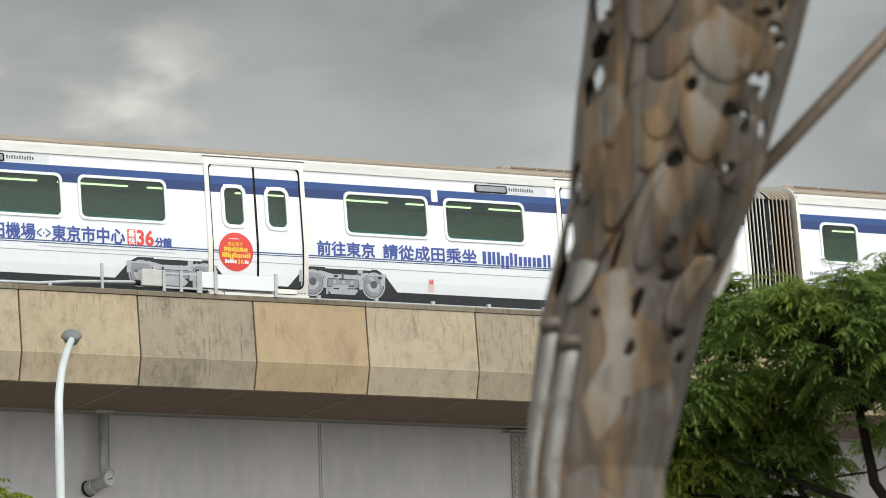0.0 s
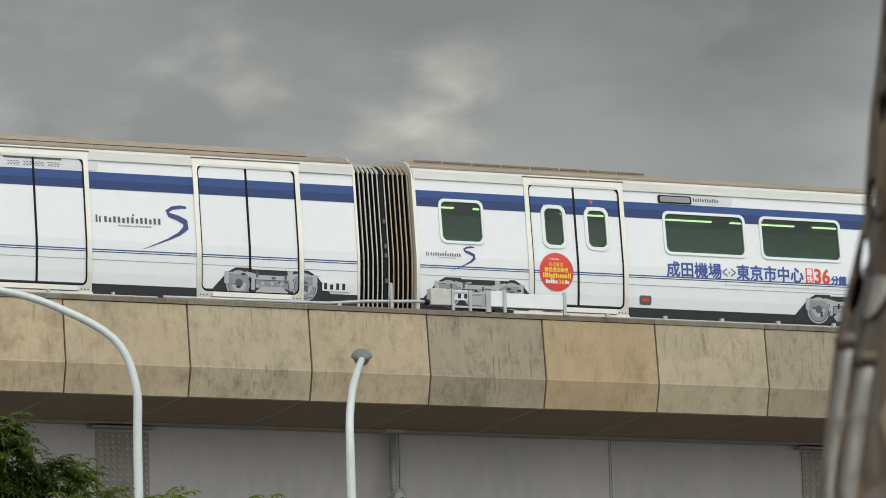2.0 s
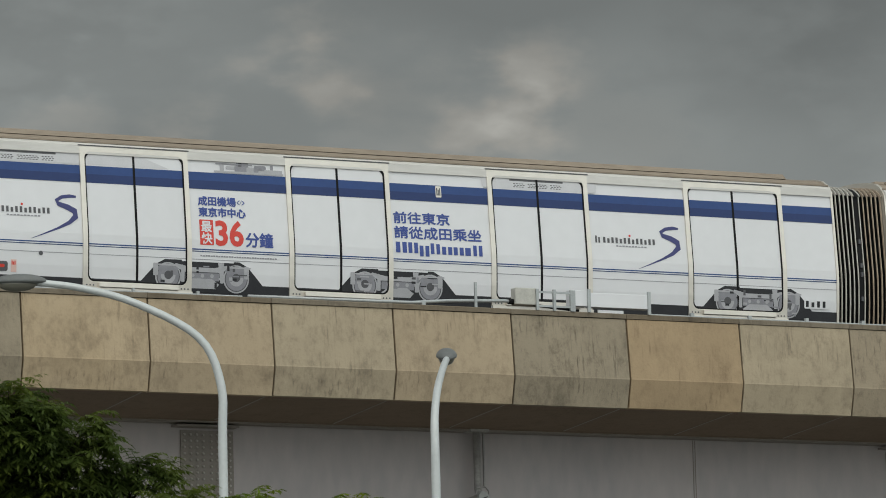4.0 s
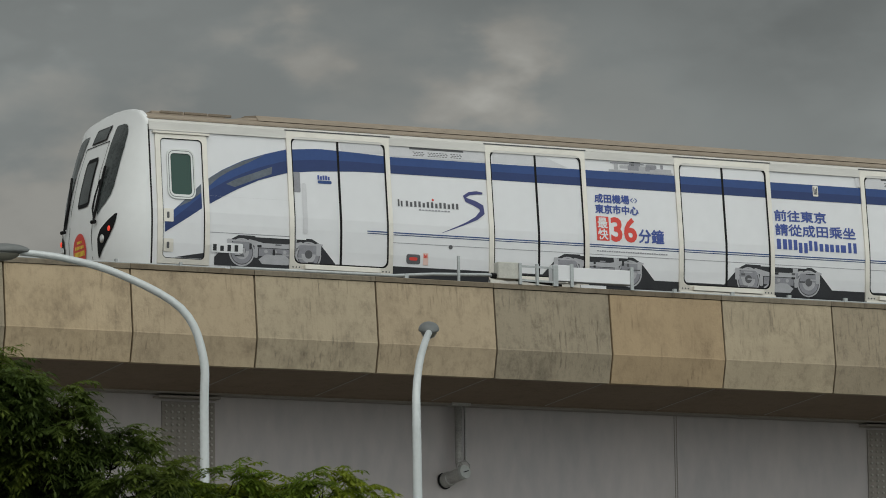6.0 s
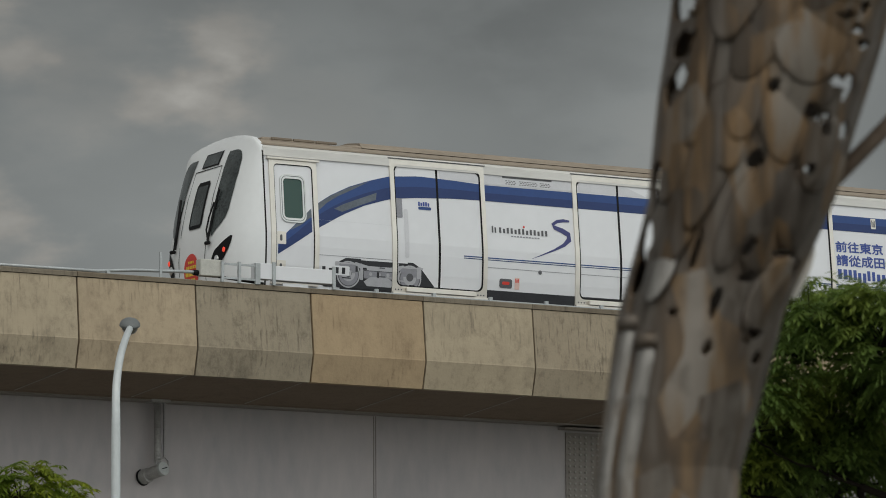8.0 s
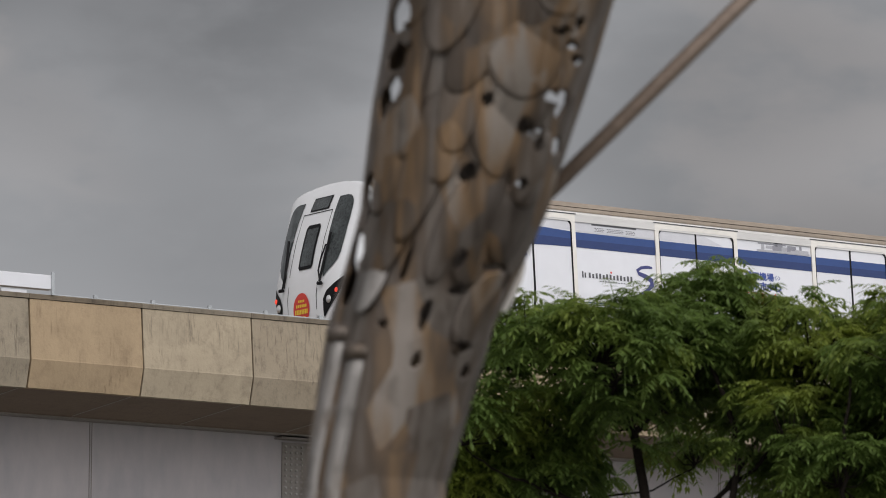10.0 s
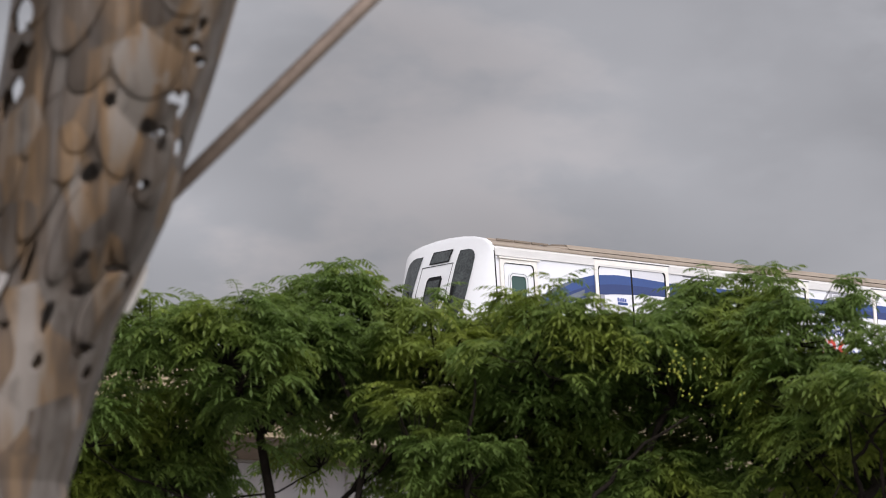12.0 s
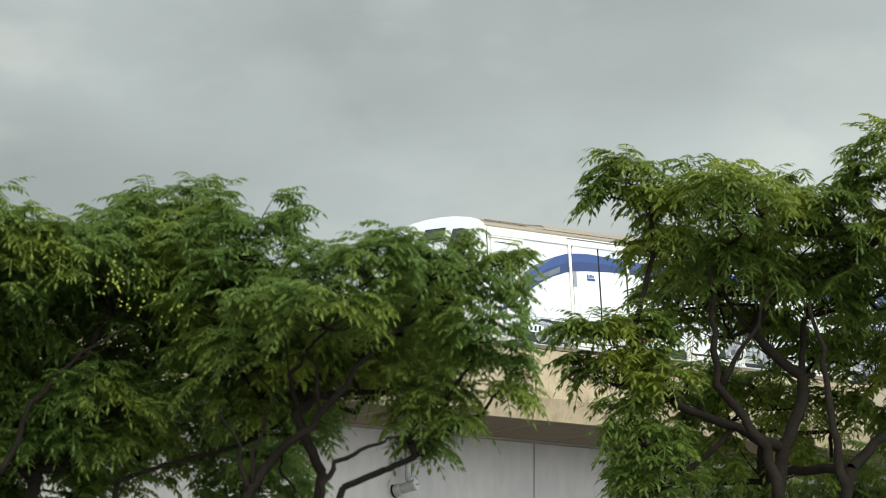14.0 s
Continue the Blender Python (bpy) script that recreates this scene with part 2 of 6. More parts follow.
def streaked_metal(name, colors, rough=0.42, metal=0.55, objects=0.0):
    """Old steel with colour streaks that run along it, smears and pits."""
    m = bpy.data.materials.new(name)
    m.use_nodes = True
    nodes, links = m.node_tree.nodes, m.node_tree.links
    b = nodes["Principled BSDF"]
    b.inputs["Metallic"].default_value = metal
    geo = nodes.new("ShaderNodeNewGeometry")

    def field(scale, stretch, detail):
        mp, n = nodes.new("ShaderNodeMapping"), nodes.new("ShaderNodeTexNoise")
        mp.inputs["Scale"].default_value = stretch
        n.inputs["Scale"].default_value, n.inputs["Detail"].default_value, n.inputs["Roughness"].default_value = scale, detail, 0.6
        links.new(geo.outputs["Position"], mp.inputs[0])
        links.new(mp.outputs[0], n.inputs["Vector"])
        return n.outputs["Fac"]

    plates = nodes.new("ShaderNodeTexVoronoi")
    plates.inputs["Scale"].default_value = 1.0
    pm = nodes.new("ShaderNodeMapping")
    pm.inputs["Scale"].default_value = (8, 8, 4.5)
    links.new(geo.outputs["Position"], pm.inputs[0])
    links.new(pm.outputs[0], plates.inputs["Vector"])
    tone = nodes.new("ShaderNodeSeparateColor")
    links.new(plates.outputs["Color"], tone.inputs[0])
    cr = nodes.new("ShaderNodeValToRGB")
    el = cr.color_ramp.elements
    el[0].position, el[0].color = 0.32, (*colors[0], 1)
    el[1].position, el[1].color = 0.68, (*colors[-1], 1)
    for k, c in enumerate(colors[1:-1]):
        e = el.new(0.32 + 0.36 * (k + 1) / (len(colors) - 1))
        e.color = (*c, 1)
    blend = nodes.new("ShaderNodeMix")
    blend.inputs["Factor"].default_value = 0.26
    links.new(field(9.0, (1, 1, 0.09), 3), blend.inputs["A"])
    links.new(tone.outputs[0], blend.inputs["B"])
    links.new(blend.outputs["Result"], cr.inputs[0])
    spots = nodes.new("ShaderNodeMapRange")
    spots.inputs["From Min"].default_value, spots.inputs["From Max"].default_value = 0.52, 0.72
    spots.inputs["To Max"].default_value = 0.55
    links.new(field(14.0, (1, 1, 0.6), 6), spots.inputs["Value"])
    mx = nodes.new("ShaderNodeMix")
    mx.data_type = "RGBA"
    mx.inputs["B"].default_value = (0.05, 0.04, 0.032, 1)
    links.new(spots.outputs[0], mx.inputs["Factor"])
    links.new(cr.outputs[0], mx.inputs["A"])
    info, own, hs = nodes.new("ShaderNodeObjectInfo"), nodes.new("ShaderNodeMapRange"), nodes.new("ShaderNodeHueSaturation")
    own.inputs["To Min"].default_value, own.inputs["To Max"].default_value = 1 - objects, 1 + objects
    links.new(info.outputs["Random"], own.inputs["Value"])
    links.new(own.outputs[0], hs.inputs["Value"])
    links.new(mx.outputs["Result"], hs.inputs["Color"])
    links.new(hs.outputs[0], b.inputs["Base Color"])
    rr = nodes.new("ShaderNodeMapRange")
    rr.inputs["To Min"].default_value, rr.inputs["To Max"].default_value = rough - 0.1, rough + 0.2
    links.new(field(20.0, (1, 1, 0.4), 4), rr.inputs["Value"])
    links.new(rr.outputs[0], b.inputs["Roughness"])
    bp = nodes.new("ShaderNodeBump")
    bp.inputs["Strength"].default_value, bp.inputs["Distance"].default_value = 0.08, 0.01
    links.new(field(30.0, (1, 1, 0.5), 5), bp.inputs["Height"])
    links.new(bp.outputs[0], b.inputs["Normal"])
    return m


pole_mat = streaked_metal("weathered_steel", [(0.058, 0.043, 0.032), (0.145, 0.124, 0.106), (0.085, 0.062, 0.045), (0.175, 0.115, 0.066), (0.23, 0.20, 0.172)])


plate_mat = streaked_metal("plate_steel", [(0.050, 0.037, 0.027), (0.125, 0.104, 0.087), (0.070, 0.050, 0.034), (0.165, 0.102, 0.052), (0.185, 0.158, 0.132)], 0.38, 0.55, objects=0.28)
pale_steel = streaked_metal("bare_steel", [(0.15, 0.135, 0.12), (0.30, 0.28, 0.26), (0.20, 0.17, 0.145)], 0.32, 0.75)


def foliage(name, color, young, spread=0.4):
    """Leaves: light comes through them, and each leaflet has its own tone."""
    m = bpy.data.materials.new(name)
    m.use_nodes = True
    nodes, links = m.node_tree.nodes, m.node_tree.links
    b, o = nodes["Principled BSDF"], nodes["Material Output"]
    b.inputs["Roughness"].default_value = 0.45
    b.inputs["Specular IOR Level"].default_value = 0.22
    geo, tc = nodes.new("ShaderNodeNewGeometry"), nodes.new("ShaderNodeTexCoord")
    n = nodes.new("ShaderNodeTexNoise")
    n.inputs["Scale"].default_value, n.inputs["Detail"].default_value = 1.1, 3
    links.new(geo.outputs["Position"], n.inputs["Vector"])
    r = nodes.new("ShaderNodeMapRange")
    r.interpolation_type = "SMOOTHSTEP"
    r.inputs["From Min"].default_value, r.inputs["From Max"].default_value = 0.42, 0.72
    links.new(n.outputs["Fac"], r.inputs["Value"])
    mx = nodes.new("ShaderNodeMix")
    mx.data_type = "RGBA"
    mx.inputs["A"].default_value, mx.inputs["B"].default_value = (*color, 1), (*young, 1)
    links.new(r.outputs[0], mx.inputs["Factor"])
    v = nodes.new("ShaderNodeMapRange")
    v.inputs["To Min"].default_value, v.inputs["To Max"].default_value = 1 - spread, 1 + spread
    links.new(geo.outputs["Random Per Island"], v.inputs["Value"])
    h = nodes.new("ShaderNodeHueSaturation")
    links.new(mx.outputs["Result"], h.inputs["Color"])
    links.new(v.outputs[0], h.inputs["Value"])
    links.new(h.outputs[0], b.inputs["Base Color"])
    t = nodes.new("ShaderNodeBsdfTranslucent")
    links.new(h.outputs[0], t.inputs["Color"])
    ms = nodes.new("ShaderNodeMixShader")
    ms.inputs[0].default_value = 0.55
    links.new(b.outputs[0], ms.inputs[1])
    links.new(t.outputs[0], ms.inputs[2])
    links.new(ms.outputs[0], o.inputs["Surface"])
    return m


leaf = foliage("leaf", (0.135, 0.205, 0.05), (0.235, 0.285, 0.05), 0.2)
leaf_light = foliage("light_leaf", (0.135, 0.195, 0.04), (0.26, 0.30, 0.048), 0.25)
leaf_young = foliage("young_leaf", (0.13, 0.19, 0.022), (0.32, 0.35, 0.03))
leaf_dark = foliage("dark_leaf", (0.072, 0.108, 0.026), (0.13, 0.165, 0.028), 0.3)
blossom_mat = material("yellow_blossom", (0.28, 0.30, 0.03), 0.6, island=0.3)


# ---- shape helpers ----
def part(name, bm, mat, parent=None, label="", smooth=False):
    me = bpy.data.meshes.new(name)
    bm.to_mesh(me)
    bm.free()
    me.materials.append(mat)
    if smooth:
        for f in me.polygons:
            f.use_smooth = True
    ob = new(name, me)
    ob.parent = parent
    if label:
        tagged(ob, label)
    return ob


def box(bm, x0, x1, y0, y1, z0, z1, bevel=0.0):
    g = bmesh.ops.create_cube(bm, size=1, matrix=Matrix.LocRotScale(((x0 + x1) / 2, (y0 + y1) / 2, (z0 + z1) / 2), None, (x1 - x0, y1 - y0, z1 - z0)))
    if bevel:
        es = list({e for v in g["verts"] for e in v.link_edges})
        bmesh.ops.bevel(bm, geom=es, offset=bevel, segments=2, affect="EDGES", profile=0.5)
    return bm


def boxed(*a, bevel=0.0):
    return box(bmesh.new(), *a, bevel=bevel)


def tube(bm, points, radii, sides=8, cap=True):
    """A tube along points, with a radius at each of them."""
    rings = []
    pts = [Vector(p) for p in points]
    for i, p in enumerate(pts):
        d = (pts[min(i + 1, len(pts) - 1)] - pts[max(i - 1, 0)]).normalized()
        if i == 0:
            a = d.cross(Vector((0, 0, 1)) if abs(d.z) < 0.9 else Vector((1, 0, 0))).normalized()
        else:
            a = (a - d * a.dot(d)).normalized()
        b = d.cross(a)
        r = radii[i] if isinstance(radii, (list, tuple)) else radii
        rings.append([bm.verts.new(p + r * (math.cos(k * math.tau / sides) * a + math.sin(k * math.tau / sides) * b)) for k in range(sides)])
    for r0, r1 in zip(rings, rings[1:]):
        for k in range(sides):
            bm.faces.new((r0[k], r0[(k + 1) % sides], r1[(k + 1) % sides], r1[k]))
    if cap:
        bm.faces.new(rings[0][::-1])
        bm.faces.new(rings[-1])
    return bm


def prism(profile, x0, x1):
    """A closed profile of (y, z) swept from x0 to x1."""
    bm = bmesh.new()
    a = [bm.verts.new((x0, y, z)) for y, z in profile]
    b = [bm.verts.new((x1, y, z)) for y, z in profile]
    n = len(a)
    for i in range(n):
        bm.faces.new((a[i], a[(i + 1) % n], b[(i + 1) % n], b[i]))
    bm.faces.new(a[::-1])
    bm.faces.new(b)
    bmesh.ops.recalc_face_normals(bm, faces=bm.faces)
    return bm


def at(bearing, distance, z=0.0):
    b = radians(bearing)
    return Vector((math.sin(b) * distance, math.cos(b) * distance, z))


# ---- ground ----
bm = bmesh.new()
bmesh.ops.create_grid(bm, x_segments=40, y_segments=40, size=2500)
ground = tagged(part("ground", bm, grass_mat), "flat dusty grey open ground", "ground", kind="structure")

# ---- viaduct ----
PANEL = 2.0336
X0 = 28.71
DECK_TOP, KINK, DECK_LOW = 12.05, 11.02, 10.57
RAILS = (68.50, 69.94)
viaduct = tagged(new("viaduct"), "elevated railway viaduct with stained concrete parapet panels on a grey steel girder", "viaduct", kind="structure")
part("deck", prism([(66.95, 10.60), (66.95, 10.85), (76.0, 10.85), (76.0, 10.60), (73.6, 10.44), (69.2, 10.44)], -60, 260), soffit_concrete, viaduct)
part("girder", boxed(-60, 260, 69.3, 73.5, 7.6, 10.44), steel_paint, viaduct, "pale grey painted steel box girder")
part("girder_flange", boxed(-60, 260, 69.02, 69.3, 10.415, 10.45), bolt_paint, viaduct)
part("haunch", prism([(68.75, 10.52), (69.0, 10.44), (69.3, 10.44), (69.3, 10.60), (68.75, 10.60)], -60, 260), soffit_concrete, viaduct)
bm = bmesh.new()
for k in range(-12, 60):
    x = X0 + k * PANEL
    box(bm, x - 0.012, x + 0.012, 66.97, 69.0, 10.46, 10.6)
for v in bm.verts:
    if v.co.z < 10.5:
        v.co.z = 10.594 - (v.co.y - 66.95) / 2.25 * 0.16
part("formwork_joints", bm, joint_pale, viaduct)
for y in RAILS:
    part("rail", prism([(y - 0.07, 11.09), (y + 0.07, 11.09), (y + 0.02, 11.12), (y + 0.035, 11.25), (y - 0.035, 11.25), (y - 0.02, 11.12)], -60, 260), galv, viaduct)
    part("rail_plinth", boxed(-60, 260, y - 0.3, y + 0.3, 10.85, 11.09), soffit_concrete, viaduct)
for x in (-30, 5, 110, 150, 190, 230):
    part("pier", boxed(x - 1.1, x + 1.1, 69.9, 72.9, 0, 7.6, bevel=0.15), soffit_concrete, viaduct)
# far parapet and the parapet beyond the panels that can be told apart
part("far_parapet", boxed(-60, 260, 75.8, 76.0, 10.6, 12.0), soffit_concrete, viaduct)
PROFILE = [(66.79, 11.965), (66.70, KINK + 0.006), (66.695, KINK - 0.012), (66.805, DECK_LOW), (66.95, DECK_LOW), (66.95, 11.965)]
COPING = [(66.772, 11.973), (66.772, DECK_TOP - 0.012), (66.785, DECK_TOP), (67.0, DECK_TOP), (67.0, 11.973)]
NEAR_PANELS = range(-7, 42)
SHORT_AT, SHORT_BY = 13, 0.72  # past an expansion joint the panels start anew
PANEL_TONE = {-1: 0, 0: 0, 1: 2, 2: 0, 3: 1, 4: 3, 5: 2, 6: 1, 7: 3}
proto = {}
for x0, x1 in ((-60, X0 - 7 * PANEL), (X0 + 42 * PANEL - SHORT_BY, 260)):
    part("parapet", prism(PROFILE, x0, x1), concrete, viaduct)
    part("coping", prism(COPING, x0, x1), coping_concrete, viaduct)
part("parapet_back", boxed(-60, 260, 66.952, 66.99, 10.6, 11.97), black, viaduct)
for k in NEAR_PANELS:
    tone = PANEL_TONE.get(k, random.choice((0, 0, 0, 1, 2)))
    if tone not in proto:
        proto[tone] = part("parapet_panel", prism(PROFILE, 0.015, PANEL - 0.015), (concrete, dark_concrete, pale_concrete, brown_concrete)[tone], viaduct)
        panel = proto[tone]
    else:
        panel = proto[tone].copy()
        scene.collection.objects.link(panel)
    if k == -7:
        cope = part("coping", prism(COPING, 0.004, PANEL - 0.004), coping_concrete, viaduct)
    else:
        cope = cope.copy()
        scene.collection.objects.link(cope)
    x = X0 + k * PANEL - (SHORT_BY if k >= SHORT_AT else 0.0)
    if k == SHORT_AT - 1:
        panel.scale.x = cope.scale.x = (PANEL - SHORT_BY) / PANEL
    panel.location = (x, random.uniform(-0.004, 0.004), random.uniform(-0.003, 0.003))
    cope.location = (x, random.uniform(-0.003, 0.003), random.uniform(-0.002, 0.004))
# bolted splice plates and weld seams on the girder web
for x in (17.53, 30.30, 43.07, 55.84, 73.66, 86.43):
    plate = part("splice_plate", boxed(x, x + 0.89, 69.272, 69.3, 7.75, 10.32), bolt_paint, viaduct, "grey bolted splice plate")
    bm = bmesh.new()
    for i in range(8):
        for j in range(25):
            bx, bz = x + 0.06 + i * 0.105 + (0.03 if i > 3 else 0.0), 10.25 - j * 0.098
            bmesh.ops.create_cone(bm, cap_ends=True, segments=6, radius1=0.023, radius2=0.018, depth=0.03, matrix=Matrix.Translation((bx, 69.256, bz)) @ Matrix.Rotation(radians(90), 4, "X"))
    tagged(part("bolts", bm, bolt_head, plate), kind="stuff")
    part("bolt_strip", boxed(x - 0.15, x + 0.9, 69.05, 69.29, 10.355, 10.385), bolt_paint, plate)
    for dx in ((9.09, 9.13) if x < 55 else (-2.42, -2.38)):
        part("weld_seam", boxed(x + dx, x + dx + 0.012, 69.292, 69.302, 7.6, 10.41), bolt_paint, viaduct)


def drain(x):
    d = tagged(new("drain_pipe"), "galvanised drain pipe with a capped elbow under the deck", "pipe", "drain pipes")
    d.location = (x, 69.1, 10.5)
    part("pipe", tube(bmesh.new(), [(0, 0, 0.05), (0, 0, -1.0), (0.02, -0.02, -1.12)], 0.062, 12), drain_mat, d, smooth=True)
    part("flange", boxed(-0.17, 0.17, -0.12, 0.12, -0.10, -0.02, bevel=0.01), drain_mat, d)
    part("hanger", boxed(0.105, 0.125, -0.02, 0.02, -0.95, 0.0), drain_mat, d)
    part("bracket", tube(bmesh.new(), [(-0.09, -0.10, -1.10), (-0.07, -0.12, -1.0), (0.06, -0.14, -0.98), (0.11, -0.15, -1.04), (0.10, -0.16, -1.15)], 0.012, 6), drain_mat, d)
    e = part("elbow", tube(bmesh.new(), [(-0.16, 0.20, -1.275), (-0.125, 0.07, -1.245), (-0.12, 0.06, -1.24), (-0.045, -0.24, -1.175)], [0.118, 0.118, 0.100, 0.104], 24), drain_mat, d, smooth=False)
    part("mouth", tube(bmesh.new(), [(-0.168, 0.21, -1.277), (-0.162, 0.188, -1.273)], 0.135, 24), black, e)
    part("cap", tube(bmesh.new(), [(-0.047, -0.235, -1.176), (-0.035, -0.285, -1.166)], [0.114, 0.108], 24), frame_grey, e)
    part("slot", tube(bmesh.new(), [(-0.095, -0.292, -1.185), (0.02, -0.285, -1.150)], 0.008, 6), black, e)
    return d


drain(35.35)
drain(67.5)

# ---- cables and boxes on the parapet ----
PY = 66.88
conduit = tagged(new("conduit"), "grey steel conduit running along the parapet top", "conduit")
conduit.location = (33, PY, DECK_TOP)
part("tube", tube(bmesh.new(), [(-2.6, 0, 0.03), (0.15, 0, 0.045), (0.8, 0, 0.10), (1.75, -0.01, 0.135), (1.92, -0.01, 0.125)], 0.027, 10), galv, conduit, smooth=True)
part("plug", tube(bmesh.new(), [(1.82, -0.01, 0.13), (1.93, -0.01, 0.125)], 0.045, 10), black, conduit)
part("clip", boxed(0.32, 0.38, -0.03, 0.03, 0.0, 0.075), galv, conduit)
part("post", boxed(1.22, 1.26, -0.05, -0.02, 0.0, 0.40), galv, conduit)
part("lower_cable", tube(bmesh.new(), [(2.25, -0.02, 0.09), (2.6, -0.02, 0.06), (3.05, -0.01, 0.03)], 0.022, 8), black, conduit)
jb = tagged(new("junction_box"), "grey junction box on a bracket on the parapet", "junction box")
jb.location = (34.87, PY, DECK_TOP)
part("case", boxed(0.03, 0.42, -0.10, 0.06, 0.08, 0.34, bevel=0.012), box_grey, jb)
for x in (0.38, 0.68, 0.98, 1.02):
    part("bracket", boxed(x, x + 0.045, -0.13, -0.09, 0.0, 0.33), galv, jb)
for z in (0.05, 0.27):
    part("cross_bar", boxed(0.38, 1.06, -0.12, -0.10, z, z + 0.03), galv, jb)
tr = tagged(new("cable_trough"), "long white cable trough held by grey brackets", "cable trough")
tr.location = (35.86, PY, DECK_TOP)
part("case", boxed(0.0, 0.30, -0.11, 0.05, 0.09, 0.34, bevel=0.008), white, tr)
part("case", boxed(0.34, 1.40, -0.12, 0.05, 0.085, 0.31, bevel=0.008), white, tr)
part("plate", boxed(0.5, 0.95, -0.08, -0.05, 0.0, 0.05), white, tr)
for x in (0.29, 1.36):
    part("bracket", boxed(x, x + 0.05, -0.145, -0.11, 0.0, 0.36), galv, tr)
rail = tagged(new("cable_rail"), "thin grey cable rail with clips along the parapet top", "cable rail")
rail.location = (37.3, PY, DECK_TOP)
part("tube", tube(bmesh.new(), [(0, 0, 0.018), (40, 0, 0.018)], 0.016, 8), galv, rail)
for k in range(38):
    part("clip", boxed(0.75 + k * 1.05, 0.81 + k * 1.05, -0.03, 0.02, 0.0, 0.075), galv, rail)
rail2 = tagged(new("cable_rail"), "thin grey cable rail with clips along the parapet top", "cable rail")
rail2.location = (8, PY, DECK_TOP)
part("tube", tube(bmesh.new(), [(0, 0, 0.018), (22.3, 0, 0.018)], 0.016, 8), galv, rail2)
for k in range(21):
    part("clip", boxed(0.55 + k * 1.05, 0.59 + k * 1.05, -0.03, 0.02, 0.0, 0.07), galv, rail2)

# ---- street lamps ----
def street_lamp(base, arm, head_turn, label, rise=0.0):
    """A tapered post that bends over into an arm, and a shallow lantern at its end. Points are in the world."""
    ob = tagged(new("street_lamp"), label, "street lamp", "street lamps")
    ob.location = (*base, 0)
    o = Vector((*base, 0))
    pts = [Vector((0, 0, 0)), Vector((0, 0, 3.0)), Vector((0, 0, 6.0))] + [Vector(p) - o for p in arm]
    # rounded bend
    fine = pts[:2]
    for i in range(2, len(pts) - 1):
        for k in range(5):
            p0, p1, p2, p3 = pts[i - 1], pts[i], pts[i + 1], pts[min(i + 2, len(pts) - 1)]
            t = k / 5
            fine.append(0.5 * ((2 * p1) + (p2 - p0) * t + (2 * p0 - 5 * p1 + 4 * p2 - p3) * t * t + (3 * p1 - p0 - 3 * p2 + p3) * t ** 3))
    fine.append(pts[-1])
    n = len(fine)
    post = part("post", tube(bmesh.new(), fine, [0.085, 0.068] + [0.060 - 0.020 * k / n for k in range(n - 2)], 14), lamp_paint, ob, smooth=True)
    part("foot", boxed(-0.2, 0.2, -0.2, 0.2, 0.0, 0.04), galv, ob)
    tip = fine[-1]
    m = Matrix.Translation(tip) @ Matrix.Rotation(radians(head_turn), 4, "Z") @ Matrix.Rotation(radians(-rise), 4, "Y")
    bm = bmesh.new()
    bmesh.ops.create_uvsphere(bm, u_segments=20, v_segments=12, radius=1)
    for v in bm.verts:
        top = v.co.z > 0
        v.co = Vector((v.co.x * 0.34 + 0.22, v.co.y * 0.135, v.co.z * (0.10 if top else 0.04) + 0.01))
    bm.transform(m)
    lantern = part("lantern", bm, lamp_dark, ob, "dark grey lantern", smooth=True)
    bm = bmesh.new()
    bmesh.ops.create_uvsphere(bm, u_segments=18, v_segments=10, radius=1)
    for v in bm.verts:
        v.co = Vector((v.co.x * 0.24 + 0.25, v.co.y * 0.105, v.co.z * 0.095 - 0.015))
    bm.transform(m)
    part("lens", bm, lamp_lens, lantern, smooth=True)
    return ob


street_lamp((24.51, 54.77), [(24.51, 54.77, 8.3), (24.50, 54.77, 9.07), (24.26, 54.88, 9.66), (23.57, 55.18, 10.09), (22.95, 55.43, 10.29), (22.45, 55.64, 10.37)], 157, "pale grey street lamp with a long curved arm")
street_lamp((26.86, 53.65), [(26.86, 53.65, 7.8), (26.86, 53.65, 8.25), (26.91, 53.74, 8.62), (27.10, 54.03, 8.99), (27.50, 54.67, 9.34), (27.96, 55.45, 9.60)], 64, "pale grey street lamp seen along its arm", 13)


RUN = [  # seconds, metres that the train has gone
    (0, 0.00),
    (0.5, 1.79),
    (1, 3.58),
    (1.5, 5.38),
    (2, 7.17),
    (2.5, 8.96),
    (3, 10.76),
    (3.5, 12.55),
    (4, 14.34),
    (6.5, 23.30),
    (7, 25.08),
    (7.5, 26.82),
    (8.3, 29.65),
    (9.1, 32.44),
    (10, 35.96),
    (10.5, 38.18),
    (11, 40.67),
    (11.5, 43.43),
    (12, 46.45),
    (12.5, 49.76),
    (13, 53.10),
    (13.5, 56.68),
    (14, 60.44),
]


# ---- train: shared shapes ----
RAIL = 11.25
TRACK_Y = 67.72
KNEE = 1.80
TUCK, HEEL = 1.62, 1.30  # below these the side wall turns in
WIDE = 2.8


def sy(z):
    """How far the near side wall leans in at height z over the rail."""
    return max(0.0, z - KNEE) * 0.12 / 1.35 + max(0.0, TUCK - z) * 0.05 + max(0.0, HEEL - z) * 0.05


ROOF_LINE = [(0.12, 3.12), (0.15, 3.17), (0.22, 3.245), (0.36, 3.328), (0.6, 3.388), (1.0, 3.44), (1.4, 3.455)]


